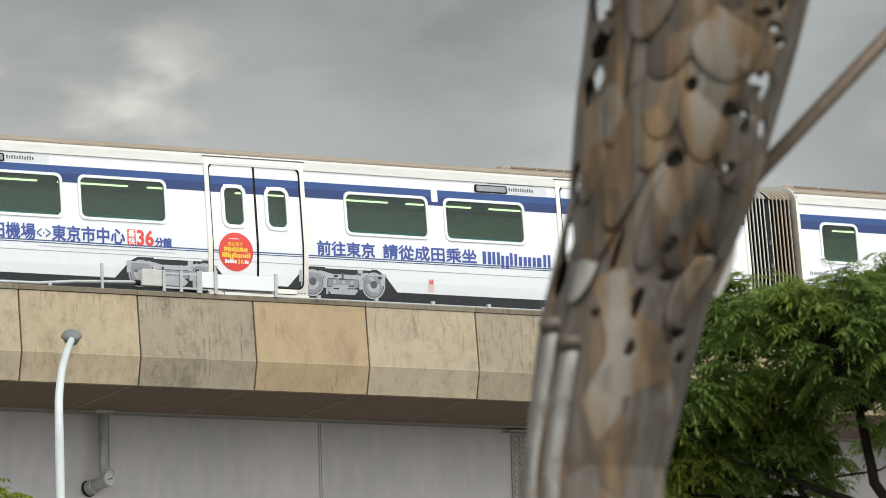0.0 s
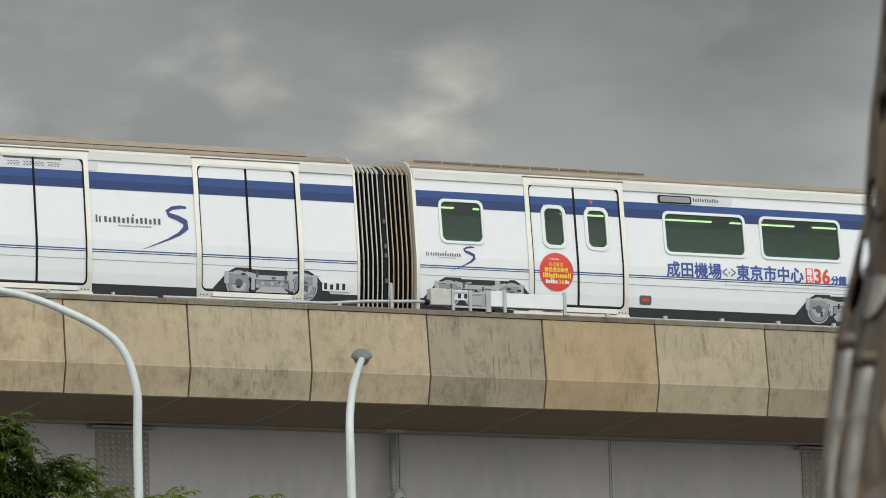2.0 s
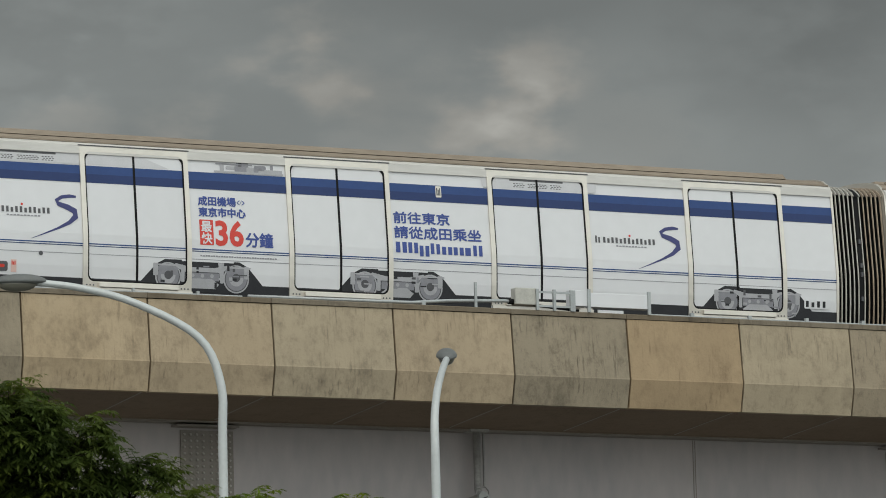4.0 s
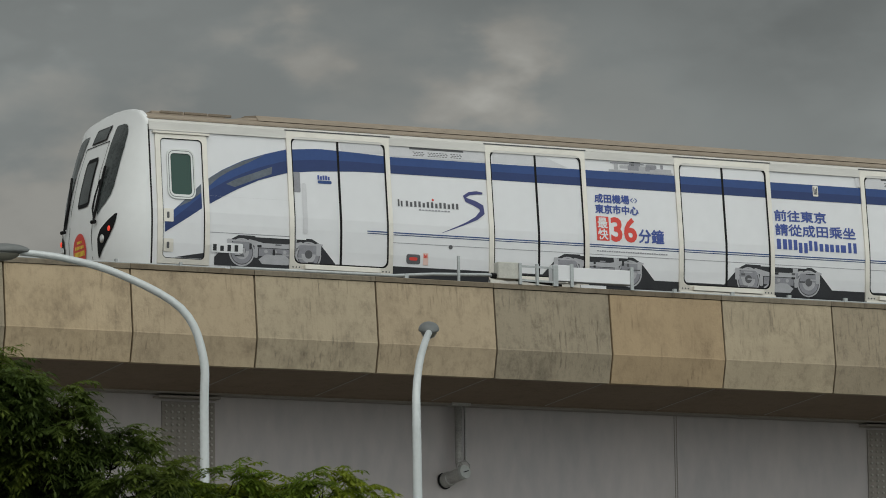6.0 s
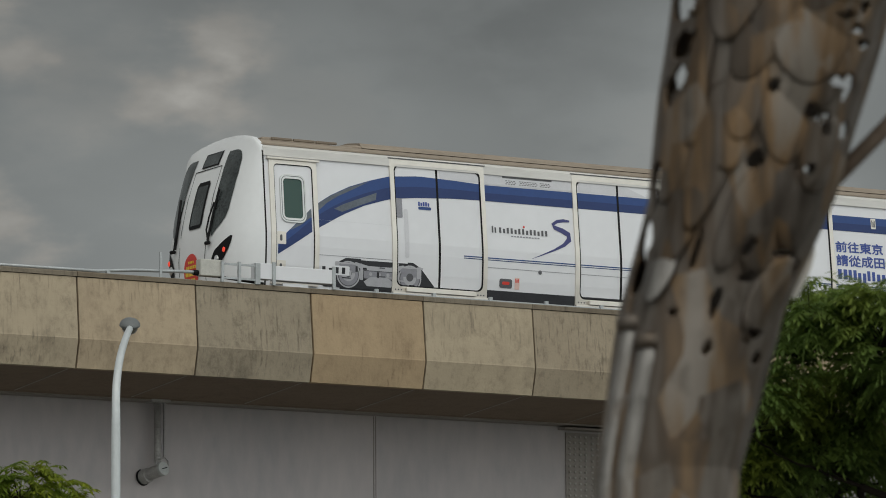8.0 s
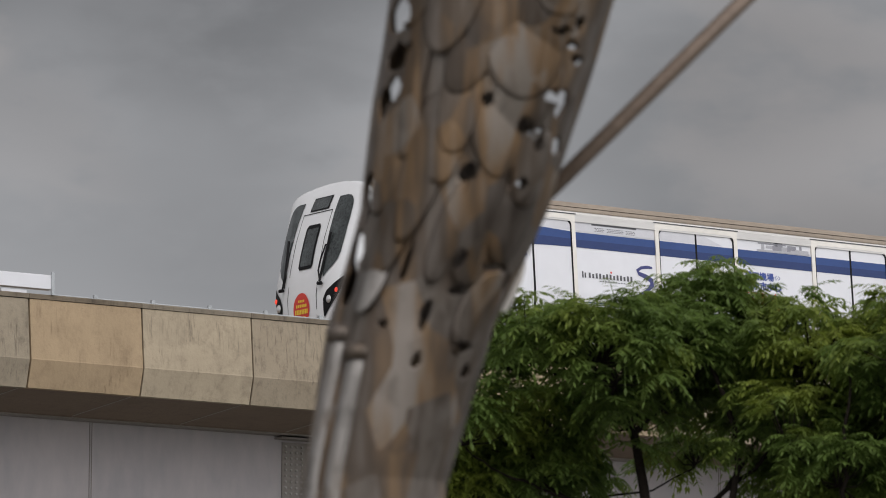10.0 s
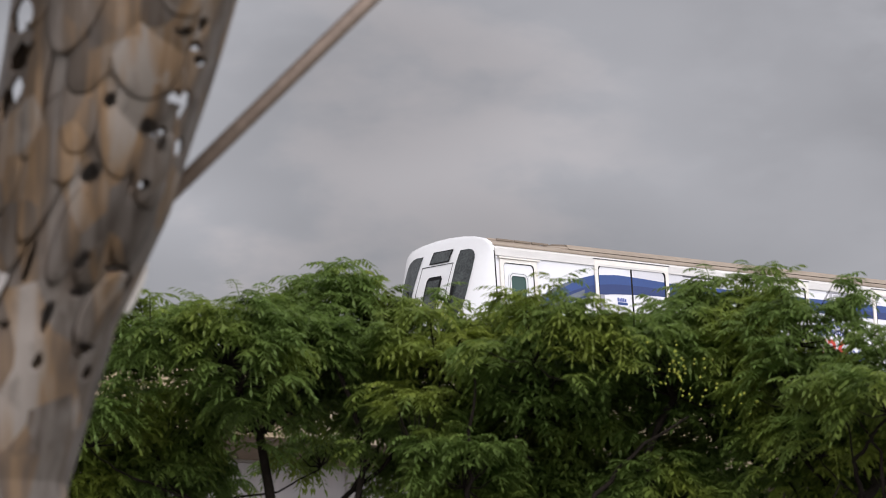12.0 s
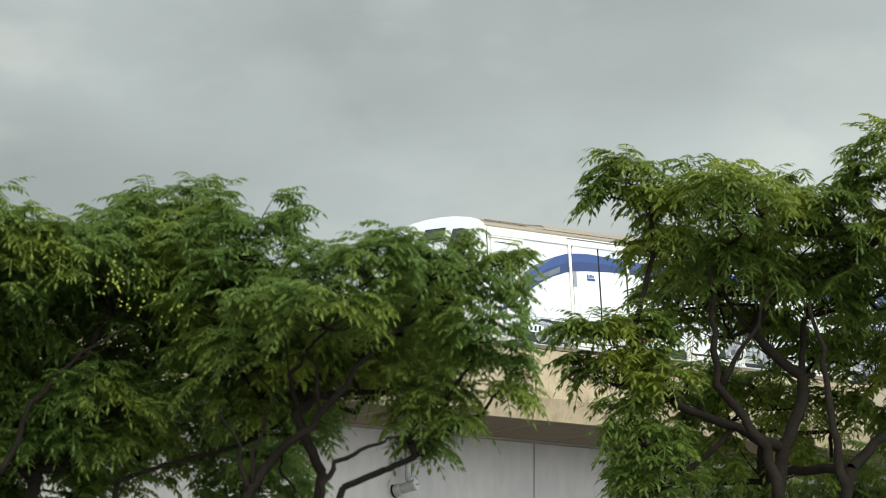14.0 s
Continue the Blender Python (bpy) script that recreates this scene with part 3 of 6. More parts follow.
def roof_height(y):
    y = min(y, WIDE - y)
    for (y0, z0), (y1, z1) in zip(ROOF_LINE, ROOF_LINE[1:]):
        if y <= y1:
            return z0 + (z1 - z0) * max(0.0, y - y0) / (y1 - y0)
    return 3.455


def rounded(x0, x1, z0, z1, r, n=5):
    pts = []
    for cx, cz, a0 in ((x1 - r, z1 - r, 0), (x0 + r, z1 - r, 90), (x0 + r, z0 + r, 180), (x1 - r, z0 + r, 270)):
        for k in range(n + 1):
            a = radians(a0 + 90 * k / n)
            pts.append((cx + r * math.cos(a), cz + r * math.sin(a)))
    return pts


def sheet(outlines, off, depth=0.0, split=()):
    """Flat outlines (the first one outside, the others holes) laid on the side wall, standing off it by off, and depth thick."""
    bm = bmesh.new()
    edges = []
    for pts in outlines:
        vs = [bm.verts.new((x, 0, z)) for x, z in pts]
        edges += [bm.edges.new((vs[i], vs[(i + 1) % len(vs)])) for i in range(len(vs))]
    bmesh.ops.triangle_fill(bm, use_beauty=True, edges=edges, normal=(0, -1, 0))
    zs = [v.co.z for v in bm.verts]
    for cut in (KNEE, TUCK, HEEL, *split):
        if min(zs) < cut < max(zs):
            bmesh.ops.bisect_plane(bm, geom=bm.verts[:] + bm.edges[:] + bm.faces[:], plane_co=(0, 0, cut), plane_no=(0, 0, 1))
    for v in bm.verts:
        v.co.y = sy(v.co.z) - off
    for f in bm.faces:
        f.normal_update()
        if f.normal.y > 0:
            f.normal_flip()
    if depth:
        g = bmesh.ops.extrude_face_region(bm, geom=bm.faces[:])
        for v in [v for v in g["geom"] if isinstance(v, bmesh.types.BMVert)]:
            v.co.y += depth
    return bm


def decal(name, pts, mat, parent, off=0.004, label=""):
    return part(name, sheet([pts], off), mat, parent, label)


def rect(x0, x1, z0, z1):
    return [(x0, z0), (x1, z0), (x1, z1), (x0, z1)]


def disc(x, z, r, n=28):
    return [(x + r * math.cos(k * math.tau / n), z + r * math.sin(k * math.tau / n)) for k in range(n)]


def lettering(words, x0, x1, z0, z1, mat, parent, off=0.005, weight=0.0, name="lettering", bold=0.0):
    """Words in the built-in font, fitted to a rectangle of the side wall; bold thickens the strokes by overprinting."""
    cu = bpy.data.curves.new(name, "FONT")
    cu.body, cu.offset, cu.resolution_u = words, weight, 3
    tmp = new("lettering_draft", cu)
    bpy.context.view_layer.update()
    me = bpy.data.meshes.new_from_object(tmp.evaluated_get(bpy.context.evaluated_depsgraph_get()))
    bpy.data.objects.remove(tmp)
    bpy.data.curves.remove(cu)
    xs, ys = [v.co.x for v in me.vertices], [v.co.y for v in me.vertices]
    if not xs:
        return None
    ax, ay = (x1 - x0) / max(max(xs) - min(xs), 1e-6), (z1 - z0) / max(max(ys) - min(ys), 1e-6)
    lowx, lowy = min(xs), min(ys)
    for v in me.vertices:
        x, z = x0 + (v.co.x - lowx) * ax, z0 + (v.co.y - lowy) * ay
        v.co = (x, sy(z) - off, z)
    if bold:
        co = [tuple(v.co) for v in me.vertices]
        fs = [tuple(p.vertices) for p in me.polygons]
        V, F = [], []
        for i, (dx, dz) in enumerate(((0, 0), (bold, 0), (-bold, 0), (0, bold), (0, -bold), (bold, bold), (-bold, -bold))):
            F += [tuple(q + len(V) for q in f) for f in fs]
            V += [(x + dx, y - 0.0002 * i, z + dz) for x, y, z in co]
        me = bpy.data.meshes.new(name)
        me.from_pydata(V, [], F)
    me.materials.clear()
    me.materials.append(mat)
    ob = new(name, me)
    ob.parent = parent
    return ob


def bars(x0, x1, z0, z1, count, mat, parent, off=0.005, gap=0.25, name="lettering_bar"):
    """Plain bars in place of a name; large ones stand singly, fine print is one part."""
    step = (x1 - x0) / count
    bm = bmesh.new()
    for k in range(count):
        a = x0 + k * step
        tall = z1 if k % 3 != 1 or gap > 0.5 else z0 + (z1 - z0) * 0.8
        bm.faces.new([bm.verts.new((x, sy(z) - off, z)) for x, z in rect(a, a + step * (1 - gap), z0, tall)])
        if z1 - z0 > 0.055:
            part(name, bm, mat, parent)
            bm = bmesh.new()
    if bm.faces:
        tagged(part(name, bm, mat, parent), kind="stuff")
    else:
        bm.free()


def word_blocks(x0, x1, z0, z1, mat, parent, off=0.005):
    """A long word as plain upright blocks of uneven height, and two strokes after it."""
    rows = ((0.13, 0.0, 1.0), (0.115, 0.0, 1.0), (0.115, -0.26, 0.74), (0.05, 0.0, 1.0), (0.05, 0.0, 0.95), (0.12, 0.0, 0.74), (0.12, 0.0, 0.74), (0.08, 0.0, 0.74), (0.05, 0.0, 1.0), (0.05, 0.0, 1.0))
    total = sum(w for w, _, _ in rows) + 0.018 * (len(rows) - 1)
    x = x0
    for w, lo, hi in rows:
        w = w * (x1 - x0) / total
        a, b = z0 + lo * (z1 - z0), z0 + hi * (z1 - z0)
        for p, q in (((0.0, 0.40), (0.60, 1.0)) if w > 0.1 * (x1 - x0) / total else ((0.0, 0.85),)):
            decal("lettering_bar", rounded(x + p * w, x + q * w, a, b, 0.004, 1), mat, parent, off)
        x += w + 0.018 * (x1 - x0) / total


def ribbon(name, centre, widths, mat, parent, off=0.005):
    bm = bmesh.new()
    rows = []
    for i, (x, z) in enumerate(centre):
        (xa, za), (xb, zb) = centre[max(i - 1, 0)], centre[min(i + 1, len(centre) - 1)]
        d = math.hypot(xb - xa, zb - za)
        nx, nz = -(zb - za) / d * widths[i] / 2, (xb - xa) / d * widths[i] / 2
        rows.append([bm.verts.new((x + s * nx, sy(z + s * nz) - off, z + s * nz)) for s in (1, -1)])
    for a, b in zip(rows, rows[1:]):
        bm.faces.new((a[0], a[1], b[1], b[0]))
    bmesh.ops.recalc_face_normals(bm, faces=bm.faces)
    return part(name, bm, mat, parent)


def brand_mark(x0, z, k, parent):
    """The operator's mark as plain shapes: a row of small bars and a curved brush stroke."""
    bars(x0, x0 + 0.10 * k, z - 0.04 * k, z + 0.065 * k, 2, print_dark, parent, gap=0.45)
    bars(x0 + 0.13 * k, x0 + 1.02 * k, z - 0.035 * k, z + 0.05 * k, 13, print_dark, parent, gap=0.45)
    decal("red_dot", disc(x0 + 0.575 * k, z + 0.085 * k, 0.018 * k, 10), red, parent, 0.005)
    bars(x0 + 0.34 * k, x0 + 0.86 * k, z - 0.085 * k, z - 0.065 * k, 10, print_grey, parent, gap=0.3)
    x = x0 + 1.0 * k
    arc = [(0.40, 0.23), (0.30, 0.235), (0.18, 0.215), (0.10, 0.165), (0.13, 0.115), (0.26, 0.075), (0.37, 0.02), (0.38, -0.06), (0.28, -0.15), (0.10, -0.24), (-0.12, -0.33), (-0.30, -0.40)]
    wid = [0.03, 0.05, 0.05, 0.055, 0.065, 0.08, 0.09, 0.085, 0.055, 0.03, 0.016, 0.005]
    ribbon("brush_stroke", [(x + a * k, z + b * k) for a, b in arc], [w * k for w in wid], navy_print, parent)


def stripe(x0, x1, parent, off=0.004):
    decal("upper_stripe", rect(x0, x1, 2.73, 2.86), blue, parent, off)
    decal("lower_stripe", rect(x0, x1, 2.595, 2.73), navy, parent, off)


def thin_lines(x0, x1, parent, off=0.004):
    decal("thin_line", rect(x0, x1, 1.642, 1.660), blue, parent, off)
    decal("thin_line", rect(x0, x1, 1.612, 1.625), navy, parent, off)


def printed_bogie(c, parent, x0=None, x1=None):
    """The picture of a bogie on the wrap, in flat shapes, cut off at x0 and x1."""
    o = 0.0125
    decal("bogie_shadow", [(c - 1.02, 1.0), (c + 1.02, 1.0), (c + 1.02, 1.12), (c + 0.76, 1.40), (c + 0.62, 1.475), (c - 0.62, 1.475), (c - 0.76, 1.40), (c - 1.02, 1.12)], dark, parent, 0.0115)
    for s in (-1, 1):
        w = c + s * 0.565
        decal("wheel_print", disc(w, 1.215, 0.215, 26), print_light, parent, o)
        decal("wheel_print", disc(w, 1.215, 0.192, 24), print_dark, parent, o + 0.001)
        decal("wheel_print", disc(w, 1.215, 0.178, 24), print_grey, parent, o + 0.002)
        decal("wheel_print", disc(w, 1.225, 0.12, 20), print_light, parent, o + 0.0023)
        decal("wheel_print", disc(w, 1.235, 0.065, 16), print_dark, parent, o + 0.003)
        decal("axle_box_print", [(w - 0.19, 1.34), (w - 0.12, 1.24), (w + 0.12, 1.24), (w + 0.17, 1.34), (w + 0.10, 1.395), (w - 0.12, 1.395)], print_grey, parent, o + 0.0025)
        decal("spring_print", rounded(w - 0.06 + s * 0.19, w + 0.02 + s * 0.19, 1.22, 1.41, 0.01, 1), print_light, parent, o + 0.004)
        decal("spring_print", rounded(w - 0.03 - s * 0.24, w + 0.03 - s * 0.24, 1.14, 1.34, 0.01, 1), print_light, parent, o + 0.004)
        decal("damper_print", rect(w - 0.24, w + 0.24, 1.375, 1.40), print_light, parent, o + 0.005)
    decal("frame_print", [(c - 0.50, 1.38), (c - 0.30, 1.30), (c + 0.30, 1.30), (c + 0.50, 1.38), (c + 0.44, 1.42), (c + 0.2, 1.37), (c - 0.2, 1.37), (c - 0.44, 1.42)], print_light, parent, o + 0.0015)
    decal("frame_print", rect(c - 0.28, c + 0.28, 1.17, 1.29), print_grey, parent, o + 0.0015)
    decal("frame_print", [(c - 0.22, 1.05), (c + 0.22, 1.05), (c + 0.28, 1.12), (c + 0.16, 1.2), (c - 0.16, 1.2), (c - 0.28, 1.12)], print_light, parent, o + 0.002)
    bits = random.Random(int(c * 100))
    for k in range(16):
        x, z = c + bits.uniform(-0.72, 0.72), bits.uniform(1.08, 1.40)
        w, h = bits.choice(((0.02, 0.09), (0.08, 0.018), (0.035, 0.035), (0.05, 0.02)))
        decal("gear_print", rect(x - w, x + w, z - h / 2, z + h / 2), bits.choice((dark, print_dark, print_grey, print_light)), parent, o + 0.0042 + 0.00008 * k)
    for dx in (-0.16, 0.0, 0.16):
        decal("bolt_print", disc(c + dx, 1.245, 0.03, 10), print_light, parent, o + 0.003)
    decal("top_bar_print", rect(c - 0.34, c + 0.52, 1.455, 1.478), white, parent, o + 0.003)
    decal("link_print", [(c + 0.26, 1.45), (c + 0.36, 1.45), (c + 0.33, 1.22), (c + 0.29, 1.22)], print_light, parent, o + 0.003)


def window(x0, x1, z0, z1, parent, r=0.11, fw=0.045):
    frame_ob = part("window_frame", sheet([rounded(x0, x1, z0, z1, r), rounded(x0 + fw, x1 - fw, z0 + fw, z1 - fw, r - fw * 0.5)], 0.018, 0.05), frame_metal, parent, "light grey window frame")
    part("pane", sheet([rounded(x0 + fw, x1 - fw, z0 + fw, z1 - fw, r - fw * 0.5)], -0.012), glass, frame_ob, "dark green tinted pane").visible_shadow = False
    return frame_ob


def door(x0, x1, parent, glazed, lines=True, skirt=True):
    """A double sliding door: metal surround, two leaves, black seals and a sill."""
    fw = 0.076
    outer = [(x0, 0.99), (x1, 0.99), (x1, 3.16), (x0, 3.16)]
    inner = rounded(x0 + fw, x1 - fw, 1.085, 3.075, 0.10)
    surround = part("door_surround", sheet([outer, inner], 0.028, 0.035), cream, parent, "cream metal door surround")
    part("rain_strip", boxed(x0 - 0.02, x1 + 0.02, sy(3.17) - 0.04, sy(3.17) + 0.02, 3.166, 3.180), print_dark, surround)
    part("seal", sheet([rounded(x0 + fw - 0.005, x1 - fw + 0.005, 1.08, 3.08, 0.10), rounded(x0 + fw + 0.020, x1 - fw - 0.020, 1.105, 3.050, 0.10)], 0.022, 0.02), black, surround, "black rubber seal")
    part("sill", box(boxed(x0 + 0.24, x1 - 0.24, -0.05, 0.02, 0.995, 1.07, bevel=0.008), x0 + 0.0, x1 - 0.0, -0.02, 0.0, 0.93, 0.99), cream, surround)
    for k in range(6):
        bx = x0 + 0.06 + 0.055 * k if k < 3 else x1 - 0.06 - 0.055 * (k - 3)
        part("bolt", sheet([disc(bx, 1.03, 0.013, 8)], 0.031), print_dark, surround)
    mid = (x0 + x1) / 2 - 0.005
    for a, b, side in ((x0 + fw, mid - 0.016, 0), (mid + 0.016, x1 - fw, 1)):
        holes = []
        cx = (a + b) / 2 + (0.025 if side == 0 else -0.035)
        if glazed:
            holes.append(rounded(cx - 0.18, cx + 0.18, 2.07, 2.69, 0.10))
        leaf_ob = part("door_leaf", sheet([rect(a, b, 1.085, 3.075)] + holes, 0.006), white, surround, "white wrapped door leaf")
        if glazed:
            part("door_window_frame", sheet([rounded(cx - 0.225, cx + 0.225, 2.02, 2.735, 0.14), rounded(cx - 0.165, cx + 0.165, 2.08, 2.675, 0.09)], 0.022, 0.04), frame_metal, surround)
            part("door_pane", sheet([rounded(cx - 0.17, cx + 0.17, 2.075, 2.68, 0.09)], -0.01), glass, surround).visible_shadow = False
        for nm, z0, z1, mt in (("upper_stripe", 2.73, 2.86, blue), ("lower_stripe", 2.595, 2.73, navy)):
            outs = [rect(a, b, z0, z1)]
            if glazed and z0 < 2.69:
                outs = [rect(a, cx - 0.168, z0, z1), rect(cx + 0.168, b, z0, z1)]
            for q in outs:
                part(nm, sheet([q], 0.009), mt, surround)
        if lines:
            thin_lines(a, b, surround, 0.009)
            decal("seam", rect(a, b, 1.492, 1.500), print_grey, surround, 0.009)
        if skirt:
            decal("skirt_print", rect(a, b, 1.085, 1.13), dark, surround, 0.009)
    part("seal", sheet([rect(mid - 0.018, mid + 0.018, 1.09, 3.07)], 0.013, 0.01), black, surround, "black rubber seal")
    return surround


def body_shell(x0, x1, car, holes=(), hollow=False):
    """Walls, floor, ends and roof of a car. The near wall has real openings where holes are given."""
    far = [(WIDE - y, z) for y, z in ROOF_LINE[::-1]][1:]
    if not hollow:
        part("body", prism([(sy(0.95), 0.95), (sy(HEEL), HEEL), (0.0, TUCK), (0.0, KNEE), (0.12, 3.12), (WIDE - 0.12, 3.12), (WIDE, KNEE), (WIDE, 0.95)], x0, x1), white, car)
    else:
        near = part("body", sheet([rect(x0, x1, 0.95, 3.12)] + list(holes), 0.0, 0.04), white, car)
        part("floor", boxed(x0, x1, 0.05, WIDE - 0.05, 0.95, 1.15), print_dark, car)
        part("far_wall", boxed(x0, x1, 2.65, 2.75, 1.15, 3.10), inside, car)
        for a in (x0, x1 - 0.06):
            part("end_wall", boxed(a, a + 0.06, 0.14, 2.65, 1.15, 3.10), white, car)
        part("inner_ceiling", boxed(x0 + 0.06, x1 - 0.06, 0.25, 2.65, 2.95, 3.0), inside, car)
        part("seat_row", boxed(x0 + 0.6, x1 - 0.6, 2.15, 2.65, 1.5, 2.30, bevel=0.03), seat_teal, car)
        part("seat_row", boxed(x0 + 0.6, x1 - 0.6, 0.20, 0.30, 1.5, 2.14, bevel=0.03), seat_teal, car)
        n = int((x1 - x0) / 1.62)
        for k in range(n):
            a = x0 + 0.45 + k * 1.62
            # the near row is hidden from outside, added to brighten the interior
            for y in (1.05, 1.95):
                part("ceiling_light", boxed(a, a + 1.25, y, y + 0.05, 2.93, 2.95), lit, car, "lit warm white strip light")
    bm = prism(ROOF_LINE + far, x0 - 0.02, x1 + 0.02)
    part("roof", bm, roof_paint, car, "dull tan roof", smooth=False)
    part("cant_rail", prism([(0.085, 3.04), (0.095, 3.17), (0.20, 3.24), (0.30, 3.22), (0.2, 3.05)], x0, x1), shoulder, car)
    part("gutter", boxed(x0, x1, 0.165, 0.22, 3.228, 3.252), roof_paint, car)
    part("drip_rail", boxed(x0, x1, 0.118, 0.14, 3.10, 3.118), print_grey, car)


def gaps(x0, x1, doors):
    """The stretches of side wall between the doors."""
    at_x, res = x0, []
    for a, b in doors:
        res.append((at_x, a))
        at_x = b
    return res + [(at_x, x1)]


def grille_print(x, parent, k=1.0, off=0.0045):
    decal("fairing_print", rounded(x - 0.5 * k, x + 1.55 * k, 2.875, 3.055, 0.05, 3), print_pale, parent, off)
    decal("slot_print", rect(x, x + 0.95 * k, 3.005, 3.035), print_dark, parent, off + 0.001)
    bm = bmesh.new()
    for g, n in ((0.06, 4), (0.32, 7), (0.72, 4)):
        for i in range(n):
            for j in range(3):
                a = x + (g + i * 0.05 + (j % 2) * 0.02) * k
                z = 2.905 + j * 0.026
                bm.faces.new([bm.verts.new((q, sy(w) - off - 0.0013, w)) for q, w in rect(a, a + 0.033, z, z + 0.013)])
    tagged(part("grille_print", bm, print_dark, parent), kind="stuff")


def side_dress(x0, x1, doors, car, stripe_from=None, lines_from=None):
    for a, b in gaps(x0, x1, doors):
        lo = max(a, stripe_from) if stripe_from else a
        if lo < b:
            stripe(lo, b, car)
        lo = max(a, lines_from) if lines_from else a
        if lo < b:
            thin_lines(lo, b, car)
        decal("seam", rect(a, b, 1.492, 1.500), print_grey, car)
        decal("skirt_print", rect(a, b, 0.955, 1.13), dark, car, 0.0045)


def round_sign(x, z, r, car):
    o = decal("round_sticker", disc(x, z, r, 40), red, car, 0.012, "red round sticker with yellow writing")
    lettering("前往東京", x - 0.14, x + 0.12, z + 0.085, z + 0.155, yellow, o, 0.0145)
    lettering("請從成田乘坐", x - 0.22, x + 0.21, z + 0.0, z + 0.072, yellow, o, 0.0145, bold=0.002)
    word_blocks(x - 0.25, x + 0.26, z - 0.095, z - 0.015, yellow, o, 0.0145)
    bars(x - 0.2, x + 0.02, z - 0.185, z - 0.125, 5, white, o, 0.0145, 0.15)
    lettering("36", x + 0.03, x + 0.14, z - 0.19, z - 0.12, yellow, o, 0.0145, 0.01)
    bars(x + 0.155, x + 0.23, z - 0.185, z - 0.125, 2, white, o, 0.0145, 0.15)
    bars(x - 0.12, x + 0.06, z + 0.2, z + 0.215, 8, white, o, 0.0145)


def headline(x0, z0, h, car, stacked=False):
    """The advert on the wrap: airport to city centre in 36 minutes."""
    w = h * 1.04
    if stacked:
        lettering("成田機場", x0, x0 + 4 * w, z0 + 1.28 * h, z0 + 2.2 * h, ad_blue, car, bold=0.0055)
        lettering("<·>", x0 + 4.15 * w, x0 + 4.95 * w, z0 + 1.45 * h, z0 + 2.0 * h, ad_blue, car)
        lettering("東京市中心", x0, x0 + 5 * w, z0 + 0.12 * h, z0 + 1.06 * h, ad_blue, car, bold=0.0055)
        t, x = z0 - 2.85 * h, x0
        k = 2.62 * h
    else:
        lettering("成田機場", x0, x0 + 4 * w, z0, z0 + h, ad_blue, car, bold=0.007)
        lettering("<·>", x0 + 4.1 * w, x0 + 5.05 * w, z0 + 0.15 * h, z0 + 0.75 * h, ad_blue, car)
        lettering("東京市中心", x0 + 5.15 * w, x0 + 10.1 * w, z0, z0 + h, ad_blue, car, bold=0.007)
        t, x, k = z0 - 0.02 * h, x0 + 10.3 * w, 1.02 * h
    decal("red_box", rounded(x, x + 0.58 * k, t, t + k, 0.01, 2), red, car, 0.005)
    lettering("最", x + 0.07 * k, x + 0.51 * k, t + 0.52 * k, t + 0.94 * k, white, car, 0.0065, bold=0.004)
    lettering("快", x + 0.07 * k, x + 0.51 * k, t + 0.05 * k, t + 0.48 * k, white, car, 0.0065, bold=0.004)
    lettering("36", x + 0.66 * k, x + 1.86 * k, t - 0.02 * k, t + k * 1.02, red, car, weight=0.03)
    lettering("分鐘", x + 1.95 * k, x + 3.1 * k, t, t + 0.56 * k, ad_blue, car, bold=0.007)


def hoop(x0, x1, grow, mat, parent, name):
    """A frame round the end of a car."""
    out = [(sy(0.93) - grow, 0.93), (sy(HEEL) - grow, HEEL), (-grow, TUCK), (-grow, KNEE), (0.12 - grow, 3.12)] + [(y, z + grow) for y, z in ROOF_LINE[1:]] + [(WIDE - y, z + grow) for y, z in ROOF_LINE[::-1][1:-1]] + [(WIDE - 0.12 + grow, 3.12), (WIDE + grow, KNEE), (WIDE + grow, 0.93)]
    return part(name, prism(out, x0, x1), mat, parent)


def bellows(x0, x1, car):
    core = part("bellows", prism([(0.105 + sy(0.96), 0.96), (0.105 + sy(HEEL), HEEL), (0.105, TUCK), (0.105, KNEE), (0.222, 3.1), (0.34, 3.21), (0.7, 3.28), (1.4, 3.32), (2.1, 3.28), (2.46, 3.21), (2.58, 3.1), (2.69, KNEE), (2.69, 0.96)], x0, x1), bellow_black, car, "black folding gangway bellows")
    mid = (x0 + x1) / 2
    for k in range(12):  # six folds each side of the middle frame, those beside it drawn in
        f = (k + 0.5) / 12
        a = x0 + 0.02 + f * (x1 - x0 - 0.04) + (0.018 if k > 5 else -0.018)
        hoop(a - 0.006, a + 0.006, -0.07 - 0.015 * (1 - abs(2 * f - 1)), bellow_rib if k < 7 else bellow_brown, core, "rib")
    hoop(mid - 0.035, mid + 0.035, -0.092, black, core, "middle_frame")
    for z in (1.35, 1.75, 1.9, 2.3):
        part("latch", boxed(mid - 0.02, mid + 0.02, 0.06 + sy(z), 0.10 + sy(z), z, z + 0.07), print_dark, core)
    return core


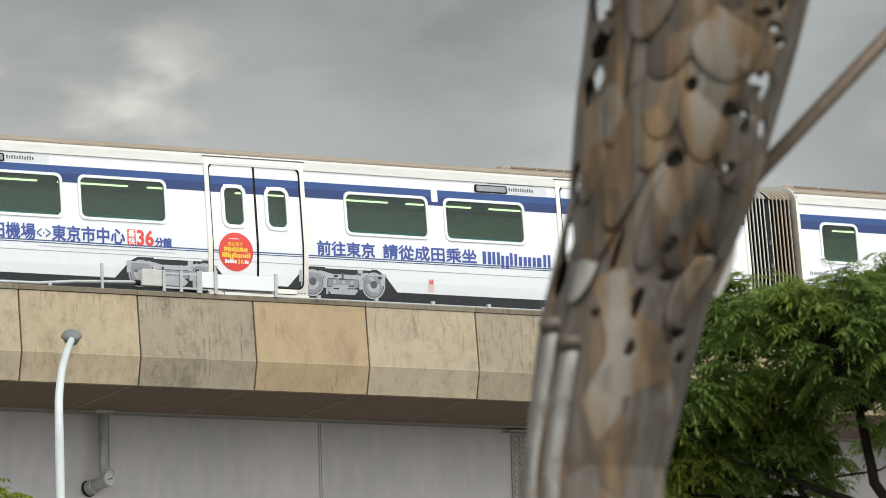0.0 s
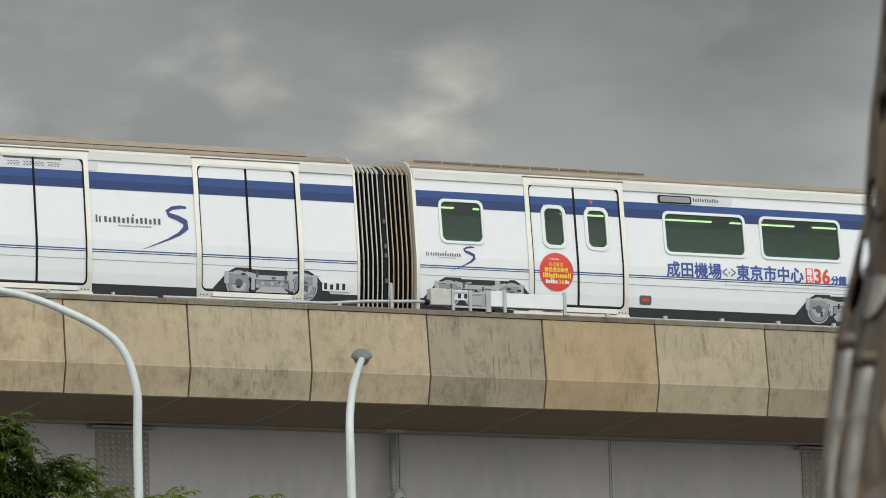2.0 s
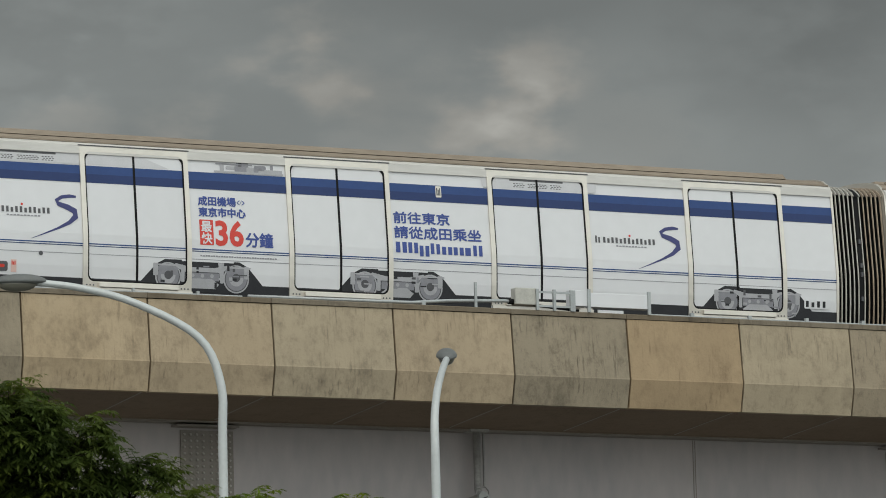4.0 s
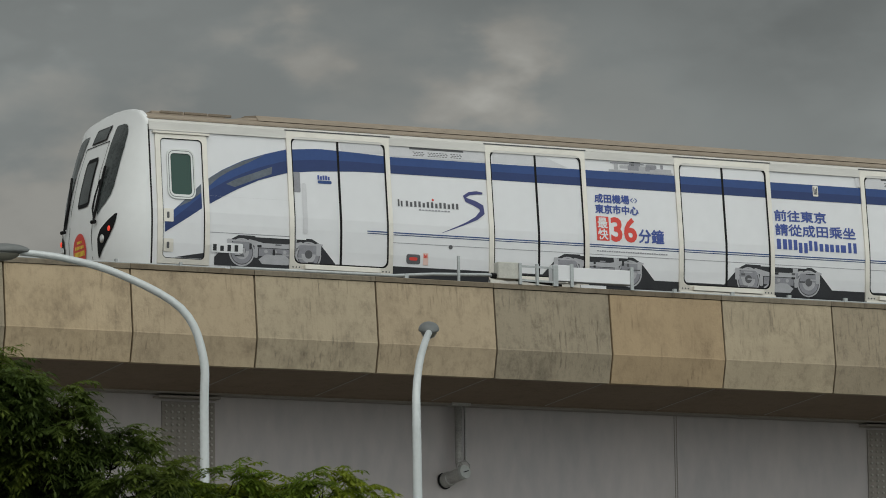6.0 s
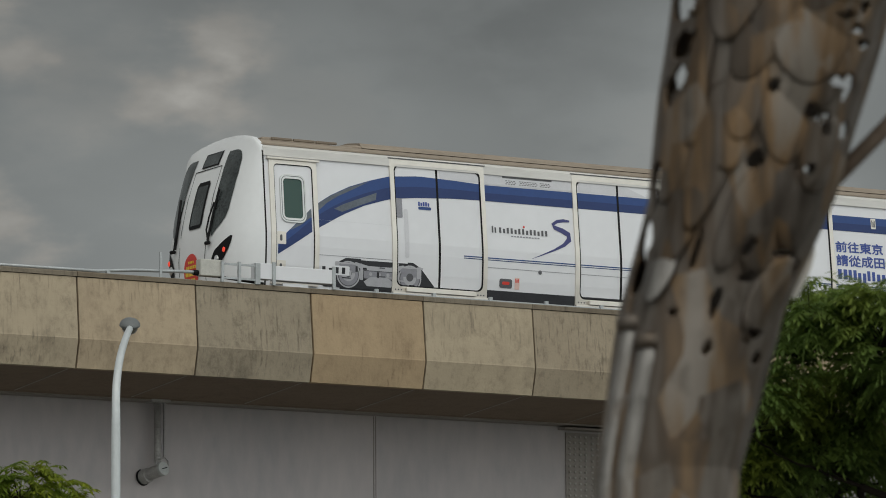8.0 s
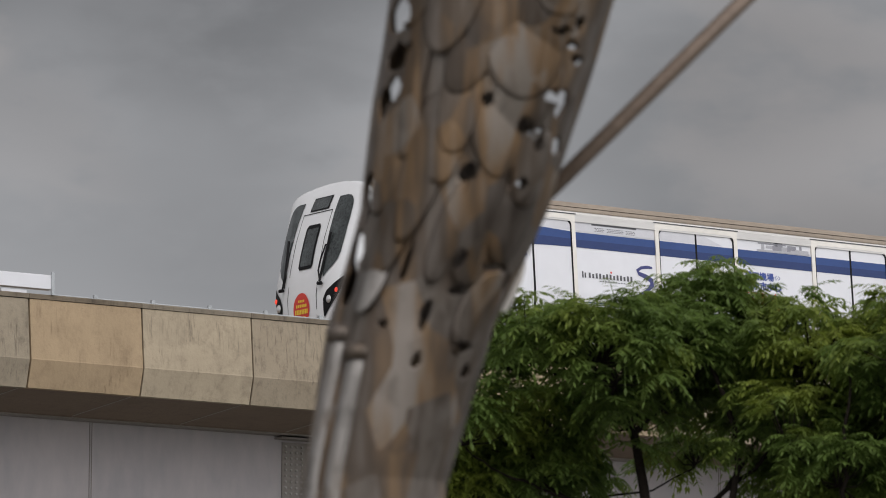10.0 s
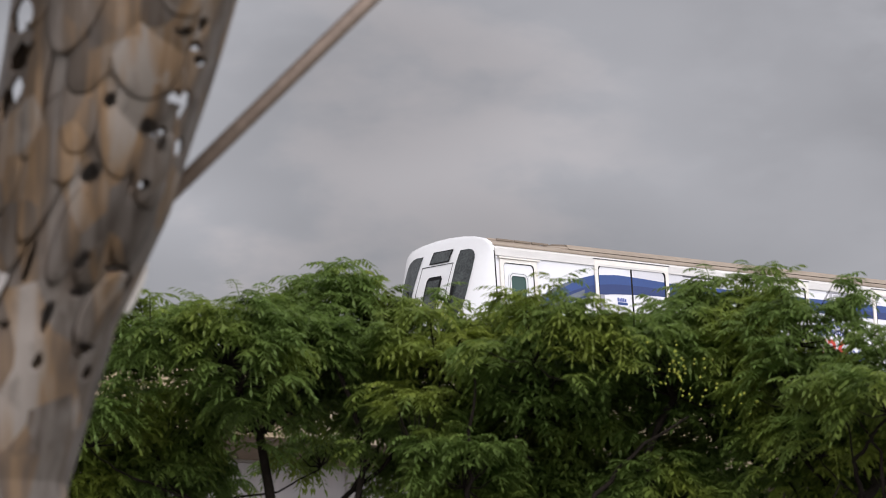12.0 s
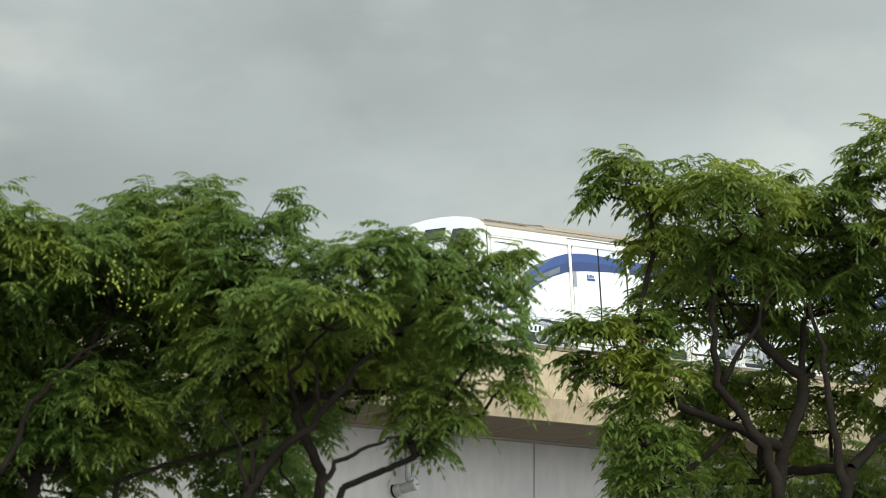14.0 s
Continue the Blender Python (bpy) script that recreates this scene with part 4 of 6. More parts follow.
# ---- materials of the wrap ----
print_light = material("print_light_grey", (0.42, 0.42, 0.45), 0.35, vary=0.1, scale=9)
print_grey = material("print_grey", (0.26, 0.26, 0.29), 0.35, vary=0.15, scale=9)
print_dark = material("print_dark_grey", (0.09, 0.09, 0.10), 0.4, vary=0.2, scale=9)
print_pale = material("print_pale_grey", (0.62, 0.62, 0.65), 0.3, vary=0.05, scale=5)
window_print = material("window_print", (0.10, 0.12, 0.15), 0.35, vary=0.25, scale=2.5)
navy_print = material("navy_print", (0.035, 0.04, 0.17), 0.3)
ad_blue = material("advert_blue", (0.035, 0.07, 0.30), 0.3)
notice = material("notice_pink", (0.74, 0.52, 0.47), 0.4)
red = material("signal_red", (0.66, 0.045, 0.03), 0.35)
yellow = material("sticker_yellow", (0.85, 0.62, 0.05), 0.35)
frame_metal = material("window_frame_metal", (0.62, 0.63, 0.62), 0.28, 0.6)
roof_dark = material("roof_dark_paint", (0.20, 0.16, 0.12), 0.6, vary=0.2, scale=4)
shoulder = material("cant_rail_paint", (0.65, 0.635, 0.61), 0.4, vary=0.08, scale=2, stretch=(0.2, 1, 1))
bellow_black = material("bellows_rubber", (0.005, 0.005, 0.005), 0.9, spec=0.0)
bellow_rib = material("bellows_rib", (0.66, 0.63, 0.58), 0.5, vary=0.1, scale=8)
bellow_brown = material("bellows_rib_brown", (0.50, 0.40, 0.31), 0.5, vary=0.2, scale=8)
inside = material("car_interior", (0.74, 0.80, 0.78), 0.6, vary=0.1, scale=2)
seat_teal = material("seat_teal", (0.06, 0.28, 0.26), 0.6, vary=0.1, scale=4)
lit = bpy.data.materials.new("strip_light")
lit.use_nodes = True
lit.node_tree.nodes["Principled BSDF"].inputs["Emission Color"].default_value = (1.0, 0.72, 0.38, 1)
lit.node_tree.nodes["Principled BSDF"].inputs["Emission Strength"].default_value = 4.0
tail_red = bpy.data.materials.new("tail_lamp")
tail_red.use_nodes = True
tail_red.node_tree.nodes["Principled BSDF"].inputs["Base Color"].default_value = (0.5, 0.01, 0.01, 1)
tail_red.node_tree.nodes["Principled BSDF"].inputs["Emission Color"].default_value = (1.0, 0.10, 0.05, 1)
tail_red.node_tree.nodes["Principled BSDF"].inputs["Emission Strength"].default_value = 1.3


def clear_glass(name, tint, seen=0.8):
    m = bpy.data.materials.new(name)
    m.use_nodes = True
    nodes, links = m.node_tree.nodes, m.node_tree.links
    nodes.clear()
    tr, gl, mx, fr, o = (nodes.new("ShaderNode" + k) for k in ("BsdfTransparent", "BsdfGlossy", "MixShader", "Fresnel", "OutputMaterial"))
    tr.inputs[0].default_value = (*tint, 1)
    gl.inputs["Roughness"].default_value = 0.03
    fr.inputs["IOR"].default_value = 1.45
    links.new(fr.outputs[0], mx.inputs[0])
    links.new(tr.outputs[0], mx.inputs[1])
    links.new(gl.outputs[0], mx.inputs[2])
    links.new(mx.outputs[0], o.inputs[0])
    return m


glass = clear_glass("tinted_glass", (0.215, 0.505, 0.44))
cab_glass = material("cab_glass", (0.045, 0.052, 0.052), 0.06, vary=0.6, scale=2.6, spec=0.7)

# ---- train: end car with the cab ----
A0, A1 = 7.97, 26.95
A_DOORS = [(10.27, 12.04), (13.73, 15.51), (17.15, 18.92), (20.64, 22.43), (24.18, 26.0)]
car_a = tagged(new("train_car"), "white and blue wrapped end car with a sloping cab", "train car", "cars of the train")
body_shell(A0, A1, car_a)
for a, b in A_DOORS:
    door(a, b, car_a, glazed=False, lines=a > 11, skirt=a > 13)
side_dress(A0 + 1.35, A1, A_DOORS, car_a, stripe_from=12.04, lines_from=12.04)
# the swoosh that rises from the cab door into the stripe
SW_TOP = [(8.17, 1.67), (8.46, 1.92), (8.85, 2.28), (9.17, 2.48), (9.52, 2.645), (9.88, 2.765), (10.25, 2.865), (10.81, 2.91), (11.43, 2.89), (12.04, 2.86)]
SW_LOW = [(8.17, 1.45), (8.55, 1.69), (8.84, 1.88), (9.37, 2.17), (9.78, 2.35), (10.24, 2.49), (10.7, 2.545), (11.42, 2.585), (12.04, 2.595)]


def clip_band(x0, x1, lift=0.0, split=None):
    def at_x(line, x):
        for (a, za), (b, zb) in zip(line, line[1:]):
            if a <= x <= b:
                return za + (zb - za) * (x - a) / (b - a)
        return line[0][1] if x < line[0][0] else line[-1][1]
    n = max(2, int((x1 - x0) / 0.12))
    xs = [x0 + (x1 - x0) * k / n for k in range(n + 1)]
    top = [(x, at_x(SW_TOP, x)) for x in xs]
    low = [(x, at_x(SW_LOW, x)) for x in xs]
    midl = [(x, (a * 0.52 + b * 0.48)) for (x, a), (_, b) in zip(top, low)]
    return low + midl[::-1], midl + top[::-1]


for x0, x1, o in ((8.18, 8.80, 0.012), (8.92, 10.27, 0.004), (10.37, 11.13, 0.010), (11.17, 11.95, 0.010)):
    lower, upper = clip_band(x0, x1)
    decal("swoosh", lower, navy, car_a, o)
    decal("swoosh", upper, blue, car_a, o)
decal("swoosh_window", [(8.40, 1.85), (8.62, 2.07), (8.80, 2.23), (8.80, 2.10), (8.6, 1.95)], window_print, car_a, 0.0135)
decal("swoosh_window", [(8.92, 2.32), (9.17, 2.47), (9.52, 2.635), (9.90, 2.76), (9.6, 2.61), (9.3, 2.47), (9.1, 2.35), (8.92, 2.20)], window_print, car_a, 0.0055)
decal("swoosh_window", [(9.22, 2.26), (9.40, 2.35), (10.02, 2.58), (10.0, 2.46), (9.7, 2.35), (9.37, 2.22)], window_print, car_a, 0.006)
thin_lines(11.6, 11.95, car_a, 0.0105)
decal("seam", rect(A0 + 0.95, 10.27, 1.492, 1.500), print_grey, car_a)
decal("seam", rect(A0 + 0.95, 10.27, 2.06, 2.063), print_pale, car_a)
for c in (10.03, 15.69, 19.0, 25.46):
    printed_bogie(c, car_a)
decal("number_plate", rounded(8.95, 9.48, 1.19, 1.34, 0.02, 2), white, car_a, 0.019)
bars(8.98, 9.46, 1.215, 1.315, 4, dark, car_a, 0.0205, 0.5)
decal("number_plate", rounded(26.32, 26.80, 1.17, 1.32, 0.02, 2), white, car_a, 0.019)
bars(26.35, 26.77, 1.195, 1.295, 4, dark, car_a, 0.0205, 0.5)
brand_mark(12.15, 2.12, 1.07, car_a)
brand_mark(22.52, 2.12, 1.09, car_a)
grille_print(12.4, car_a)
grille_print(21.05, car_a, off=0.0095)
decal("fairing_print", rounded(11.2, 12.02, 2.89, 3.05, 0.05, 3), print_pale, car_a, 0.0095)
decal("fairing_print", [(13.86, 2.875), (15.2, 2.875), (14.75, 3.04), (13.86, 3.05)], print_pale, car_a, 0.0095)
headline(15.66, 2.15, 0.150, car_a, stacked=True)
lettering("前往東京", 18.97, 19.94, 2.225, 2.405, ad_blue, car_a, bold=0.0055)
lettering("請從成田乘坐", 18.97, 20.48, 1.985, 2.175, ad_blue, car_a, bold=0.0055)
word_blocks(18.98, 20.50, 1.755, 1.925, ad_blue, car_a)
bars(15.66, 16.95, 1.545, 1.565, 30, print_grey, car_a, 0.005)
for x0, x1, z0, z1, m in ((15.95, 17.12, 2.868, 2.90, print_light), (16.05, 16.12, 2.90, 3.0, print_light), (16.3, 16.5, 2.90, 2.985, print_grey), (16.36, 16.42, 2.98, 3.06, print_dark), (15.98, 16.6, 3.0, 3.02, print_grey),
                          (16.62, 16.7, 2.9, 2.96, print_grey), (16.8, 17.1, 2.9, 2.95, print_light), (16.9, 16.95, 2.95, 3.02, print_grey)):
    decal("pantograph_print", rounded(x0, x1, z0, z1, 0.006, 1), m, car_a, 0.0062)
for x, z in ((16.45, 2.93), (16.75, 2.89)):
    decal("pantograph_print", rounded(x - 0.3, x + 0.3, z, z + 0.05, 0.02, 2), print_light, car_a)
    decal("pantograph_print", rounded(x - 0.12, x + 0.08, z + 0.04, z + 0.12, 0.02, 2), print_grey, car_a)
decal("oval_mark", rounded(10.78, 11.02, 2.36, 2.41, 0.02, 3), blue, car_a, 0.011)
bars(10.78, 11.0, 2.42, 2.49, 5, ad_blue, car_a, 0.011)
decal("mirror_print", rounded(10.36, 10.48, 2.2, 2.52, 0.02, 2), print_grey, car_a, 0.0115)
decal("mirror_print", rounded(10.50, 10.58, 1.55, 2.35, 0.03, 2), print_pale, car_a, 0.0115)
decal("vent_mark", rounded(19.73, 19.83, 2.67, 2.85, 0.01, 1), cream, car_a, 0.0065)
bars(19.745, 19.82, 2.70, 2.82, 3, print_dark, car_a, 0.0075)
decal("door_release", rounded(12.28, 12.52, 1.18, 1.33, 0.03, 2), print_dark, car_a, 0.007)
decal("door_release", rounded(12.33, 12.47, 1.235, 1.285, 0.02, 2), red, car_a, 0.009)
decal("small_notice", rect(12.57, 12.66, 1.17, 1.36), notice, car_a, 0.007)
bars(12.58, 12.65, 1.28, 1.34, 3, red, car_a, 0.008)
decal("lock_cover", disc(13.05, 1.475, 0.035, 14), print_dark, car_a, 0.007)
# cab side door
surround = part("cab_door_surround", sheet([rect(8.06, 8.92, 0.98, 2.99), rounded(8.14, 8.84, 1.06, 2.92, 0.07)], 0.028, 0.035), cream, car_a, "cream metal door surround")
part("rain_strip", boxed(8.02, 8.96, sy(3.0) - 0.06, sy(3.0) + 0.02, 2.99, 3.02), cream, surround)
part("seal", sheet([rounded(8.135, 8.845, 1.055, 2.925, 0.075), rounded(8.152, 8.828, 1.072, 2.908, 0.06)], 0.02, 0.02), black, surround)
part("cab_door_leaf", sheet([rounded(8.15, 8.83, 1.07, 2.91, 0.06)], 0.008), white, surround)
part("cab_window_frame", sheet([rounded(8.24, 8.70, 1.98, 2.76, 0.12), rounded(8.30, 8.64, 2.05, 2.69, 0.06)], 0.03, 0.03), frame_metal, surround)
part("cab_window_joint", sheet([rounded(8.262, 8.678, 2.005, 2.735, 0.10), rounded(8.272, 8.668, 2.015, 2.725, 0.09)], 0.032), print_dark, surround)
part("cab_pane", sheet([rounded(8.29, 8.65, 2.04, 2.70, 0.06)], 0.012), green_glass := material("cab_side_glass", (0.012, 0.055, 0.042), 0.1, spec=0.5), surround)
for z in (1.62, 1.16):
    part("lock_plate", sheet([rounded(8.16, 8.32, z, z + 0.2, 0.01, 1)], 0.018, 0.004), cream, surround)
    part("handle", sheet([rounded(8.21, 8.25, z + 0.05, z + 0.15, 0.015, 2)], 0.024, 0.004), print_dark, surround)
decal("skirt_print", [(8.33, 1.08), (8.83, 1.08), (8.83, 1.17)], dark, car_a, 0.012)
# the moulded front
DEPTHS = [(0.56, 0.95), (0.59, 1.2), (0.60, 1.5), (0.575, 1.85), (0.50, 2.25), (0.41, 2.6), (0.31, 2.9), (0.22, 3.12), (0.135, 3.29), (0.06, 3.42), (0.0, 3.50)]


def front_depth(z):
    for (d0, z0), (d1, z1) in zip(DEPTHS, DEPTHS[1:]):
        if z <= z1:
            return d0 + (d1 - d0) * (z - z0) / (z1 - z0)
    return 0.0


def front(y, z, off=0.0):
    e = min(1.0, abs(y - 1.4) / (1.4 - sy(z)))
    return Vector((A0 - front_depth(z) * (1 - e ** 3.4) ** 0.6 - off, y, z))


def front_patch(name, spans, mat, parent, off=0.012, cols=8, label=""):
    """A piece of the front, given as rows of (height, near edge, far edge)."""
    bm = bmesh.new()
    rows = []
    for i in range(len(spans) - 1):
        for k in range(4 if i < len(spans) - 2 else 5):
            f = k / 4
            z, a, b = (p + (q - p) * f for p, q in zip(spans[i], spans[i + 1]))
            rows.append([bm.verts.new(front(a + (b - a) * c / cols, z, off)) for c in range(cols + 1)])
    for r0, r1 in zip(rows, rows[1:]):
        for c in range(cols):
            bm.faces.new((r0[c], r0[c + 1], r1[c + 1], r1[c]))
    bmesh.ops.recalc_face_normals(bm, faces=bm.faces)
    return part(name, bm, mat, parent, label, smooth=True)


bm = bmesh.new()
rows = []
zs = [0.95 + 2.05 * k / 16 for k in range(17)] + [3.0 + 0.50 * (1 - (1 - k / 12) ** 1.6) for k in range(1, 13)]
for z in zs:
    row = []
    for k in range(41):
        e = math.sin((k / 40 - 0.5) * math.pi)
        y = 1.4 + e * (1.4 - sy(min(z, 3.12)))
        p = front(y, z)
        p.z = min(z, roof_height(y) + 0.045)
        row.append(bm.verts.new(p))
    rows.append(row)
rows.append([bm.verts.new((A0 + 0.02, v.co.y, v.co.z)) for v in rows[-1]])
for r0, r1 in zip(rows, rows[1:]):
    for k in range(40):
        bm.faces.new((r0[k], r0[k + 1], r1[k + 1], r1[k]))
bmesh.ops.remove_doubles(bm, verts=bm.verts, dist=0.0005)
bmesh.ops.recalc_face_normals(bm, faces=bm.faces)
nose = part("cab_front", bm, nose_white := material("moulded_white", (0.78, 0.79, 0.80), 0.25, vary=0.02, scale=1), car_a, "white moulded cab front", smooth=True)
hoop(A0 - 0.012, A0 + 0.012, 0.006, black, nose, "joint")
WIND = [(1.80, 0.775, 0.80), (1.88, 0.69, 0.81), (1.97, 0.585, 0.82), (2.07, 0.50, 0.825), (2.2, 0.455, 0.83), (2.5, 0.43, 0.84), (2.8, 0.415, 0.85), (3.0, 0.42, 0.86), (3.08, 0.44, 0.86), (3.14, 0.48, 0.86), (3.18, 0.54, 0.86), (3.2, 0.63, 0.86)]
front_patch("windscreen", WIND, cab_glass, nose, label="dark glass windscreen")
front_patch("windscreen", [(z, WIDE - a, WIDE - b) for z, a, b in WIND], cab_glass, nose, label="dark glass windscreen")
front_patch("door_joint", [(1.0, 0.945, 0.96), (2.98, 0.945, 0.96)], black, nose, 0.008, 1)
front_patch("door_joint", [(1.0, 1.84, 1.855), (2.98, 1.84, 1.855)], black, nose, 0.008, 1)
front_patch("door_joint", [(2.965, 0.945, 1.855), (2.98, 0.945, 1.855)], black, nose, 0.008, 8)
front_patch("front_door_window", [(1.98, 1.19, 1.55), (2.03, 1.15, 1.59), (2.70, 1.15, 1.59), (2.76, 1.2, 1.54)], black, nose, 0.012)
front_patch("front_door_window", [(2.04, 1.2, 1.54), (2.69, 1.2, 1.54)], cab_glass, nose, 0.016)
front_patch("destination_display", [(3.01, 1.08, 1.66), (3.25, 1.08, 1.66)], black, nose, 0.014)
front_patch("destination_display", [(3.03, 1.11, 1.63), (3.23, 1.11, 1.63)], cab_glass, nose, 0.019)
for m in (0, 1):
    g = (lambda y: WIDE - y) if m else (lambda y: y)
    front_patch("lamp_cluster", [(z, g(a), g(b)) for z, a, b in ((1.12, 0.72, 0.75), (1.25, 0.61, 0.76), (1.42, 0.46, 0.76), (1.55, 0.38, 0.68), (1.66, 0.34, 0.52), (1.76, 0.32, 0.36))], black, nose, 0.012, label="black lamp cluster")
    for y, z, r, mt, nm in ((0.46, 1.54, 0.042, tail_red, "tail_lamp"), (0.62, 1.40, 0.068, frame_metal, "head_lamp"), (0.62, 1.40, 0.045, print_pale, "head_lamp_lens")):
        bm = bmesh.new()
        c = front(g(y), z, 0.02 + (0.012 if "lens" in nm else 0))
        bmesh.ops.create_uvsphere(bm, u_segments=14, v_segments=8, radius=r, matrix=Matrix.LocRotScale(c, None, (0.35, 1, 1)))
        part(nm, bm, mt, nose, smooth=True)
    base, tip = front(g(0.80), 1.68, 0.05), front(g(0.74), 2.55, 0.05)
    part("wiper", tube(bmesh.new(), [base, front(g(0.87), 1.9, 0.06), front(g(0.87), 2.1, 0.05), front(g(0.82), 2.35, 0.04)], 0.014, 6), black, nose)
    part("wiper", tube(bmesh.new(), [front(g(0.84), 1.72, 0.04), front(g(0.79), 2.2, 0.03), tip], 0.02, 6), black, nose)
    part("wiper", tube(bmesh.new(), [base - Vector((0, 0.04, 0)), base + Vector((-0.02, 0.05, 0))], 0.03, 8), black, nose)
ROUND = [(math.cos(math.pi * (1 - k / 22)), math.sin(math.pi * k / 22)) for k in range(23)]
SIGN = [(1.30 + 0.28 * c, 1.4 - 0.25 * w, 1.4 + 0.25 * w + 0.001) for c, w in ROUND]
front_patch("round_sticker", SIGN, red, nose, 0.012, label="red round sticker with yellow writing")
for z0, z1, w, n in ((1.42, 1.46, 0.10, 4), (1.335, 1.385, 0.17, 6), (1.22, 1.30, 0.2, 8), (1.13, 1.18, 0.13, 5)):
    for k in range(n):
        a = 1.4 - w + 2 * w * k / n
        front_patch("lettering_bar", [(z0, a, a + 1.5 * w / n), (z1, a, a + 1.5 * w / n)], yellow, nose, 0.017, 1)
# roof gear
part("roof_unit", boxed(8.3, 9.55, 0.75, 2.05, 3.36, 3.465, bevel=0.02), roof_paint, car_a)
part("roof_unit", prism([(0.40, 3.35), (0.50, 3.445), (0.9, 3.50), (1.9, 3.50), (2.30, 3.445), (2.4, 3.35)], 9.95, 26.3), roof_paint, car_a)
bm = bmesh.new()
bmesh.ops.create_uvsphere(bm, u_segments=24, v_segments=12, radius=1, matrix=Matrix.LocRotScale((9.97, 1.4, 3.36), None, (0.42, 0.98, 0.122)))
part("roof_hood", bm, roof_paint, car_a, smooth=True)
for k in range(3):
    part("roof_rail", boxed(8.34 + k * 0.41, 8.72 + k * 0.41, 0.50, 0.54, 3.385, 3.425, bevel=0.008), roof_dark, car_a)
hoop(A1 - 0.01, A1 + 0.03, 0.02, cream, car_a, "end_frame")
bellows(A1 + 0.02, 27.99, car_a)

# ---- train: middle cars ----
B0, B1 = 28.0, 46.95
B_DOORS = [(29.98, 31.79), (36.57, 38.38), (43.16, 44.97)]
B_WINDOWS = [(28.42, 29.22), (32.50, 34.05), (34.32, 35.88), (39.10, 40.68), (40.97, 42.53), (45.75, 46.55)]
WZ0, WZ1 = 2.02, 2.74


def middle_car():
    car = tagged(new("train_car"), "white and blue wrapped middle car with green tinted windows", "train car", "cars of the train")
    holes = [rounded(a + 0.03, b - 0.03, WZ0 + 0.03, WZ1 - 0.03, 0.09) for a, b in B_WINDOWS]
    for a, b in B_DOORS:
        mid = (a + b) / 2 - 0.005
        for p, q, d in ((a + 0.076, mid - 0.016, 0.025), (mid + 0.016, b - 0.076, -0.035)):
            cx = (p + q) / 2 + d
            holes.append(rounded(cx - 0.175, cx + 0.175, 2.08, 2.68, 0.095))
    body_shell(B0, B1, car, holes, hollow=True)
    for a, b in B_WINDOWS:
        window(a, b, WZ0, WZ1, car)
    for a, b in B_DOORS:
        door(a, b, car, glazed=True)
        round_sign(a + 0.50, 1.64, 0.31, car)
        brand_mark(a + 1.07, 1.66, 0.5, car)
    for a, b in gaps(B0, B1, B_DOORS):
        decal("upper_stripe", rect(a, b, 2.745, 2.86), blue, car)
        at_x = a
        for p, q in [w for w in B_WINDOWS if a < w[0] < b] + [(b, b)]:
            decal("lower_stripe", rect(at_x, p + (0.035 if p < b else 0.0), 2.60, 2.745), navy, car)
            if p < b:
                decal("lower_stripe", rect(p + 0.035, q - 0.035, 2.712, 2.745), navy, car)
            at_x = q - 0.035
        thin_lines(a, b, car)
        decal("seam", rect(a, b, 1.492, 1.500), print_grey, car)
        decal("skirt_print", rect(a, b, 0.955, 1.13), dark, car, 0.0045)
    for c in (29.10, 35.94, 39.03, 45.86):
        printed_bogie(c, car)
    brand_mark(28.15, 1.83, 0.62, car)
    headline(32.52, 1.66, 0.245, car)
    lettering("前往東京", 38.56, 39.62, 1.67, 1.90, ad_blue, car, bold=0.007)
    lettering("請從成田乘坐", 39.78, 41.54, 1.67, 1.90, ad_blue, car, bold=0.007)
    word_blocks(41.66, 42.98, 1.67, 1.88, ad_blue, car)
    bars(33.6, 36.0, 1.558, 1.572, 50, print_light, car, 0.005)
    for x in (32.45, 41.6):
        lamp = part("side_lamp", sheet([rounded(x, x + 0.62, 2.87, 3.0, 0.03)], 0.02, 0.02), black, car)
        part("side_lamp_lens", sheet([rounded(x + 0.03, x + 0.59, 2.89, 2.98, 0.02)], 0.026), print_grey, lamp)
        decal("fairing_print", rounded(x + 0.3, x + 1.4, 2.88, 3.06, 0.04, 3), print_pale, car, 0.0045)
        decal("slot_print", rect(x + 0.25, x + 1.15, 3.025, 3.055), print_grey, car, 0.0055)
        bars(x + 0.66, x + 1.15, 2.92, 2.98, 11, print_dark, car, 0.0055, 0.4)
    decal("vent_mark", rounded(40.76, 40.88, 2.66, 2.86, 0.01, 1), cream, car, 0.0065)
    decal("number_plate", rounded(28.45, 28.95, 1.12, 1.28, 0.02, 2), white, car, 0.019)
    bars(28.48, 28.92, 1.15, 1.25, 4, dark, car, 0.0205, 0.5)
    decal("small_notice", rect(40.63, 40.73, 1.17, 1.38), notice, car, 0.007)
    bars(40.64, 40.72, 1.29, 1.36, 3, red, car, 0.008)
    decal("door_release", rounded(32.0, 32.22, 1.18, 1.33, 0.03, 2), print_dark, car, 0.007)
    decal("release_lever", rounded(32.04, 32.18, 1.235, 1.285, 0.02, 2), red, car, 0.009)
    decal("warning_triangle", [(31.16, 2.84), (31.24, 2.84), (31.2, 2.77)], red, car, 0.011)
    for a in (28.12, 42.45):
        part("roof_unit", boxed(a, a + 4.35, 0.60, 2.20, 3.34, 3.45, bevel=0.04), roof_paint, car)
        for k in range(8):
            part("roof_rail", boxed(a + 0.1 + k * 0.53, a + 0.59 + k * 0.53, 0.44, 0.48, 3.375, 3.41, bevel=0.008), roof_dark, car)
    hoop(B0 - 0.03, B0 + 0.03, 0.02, cream, car, "end_frame")
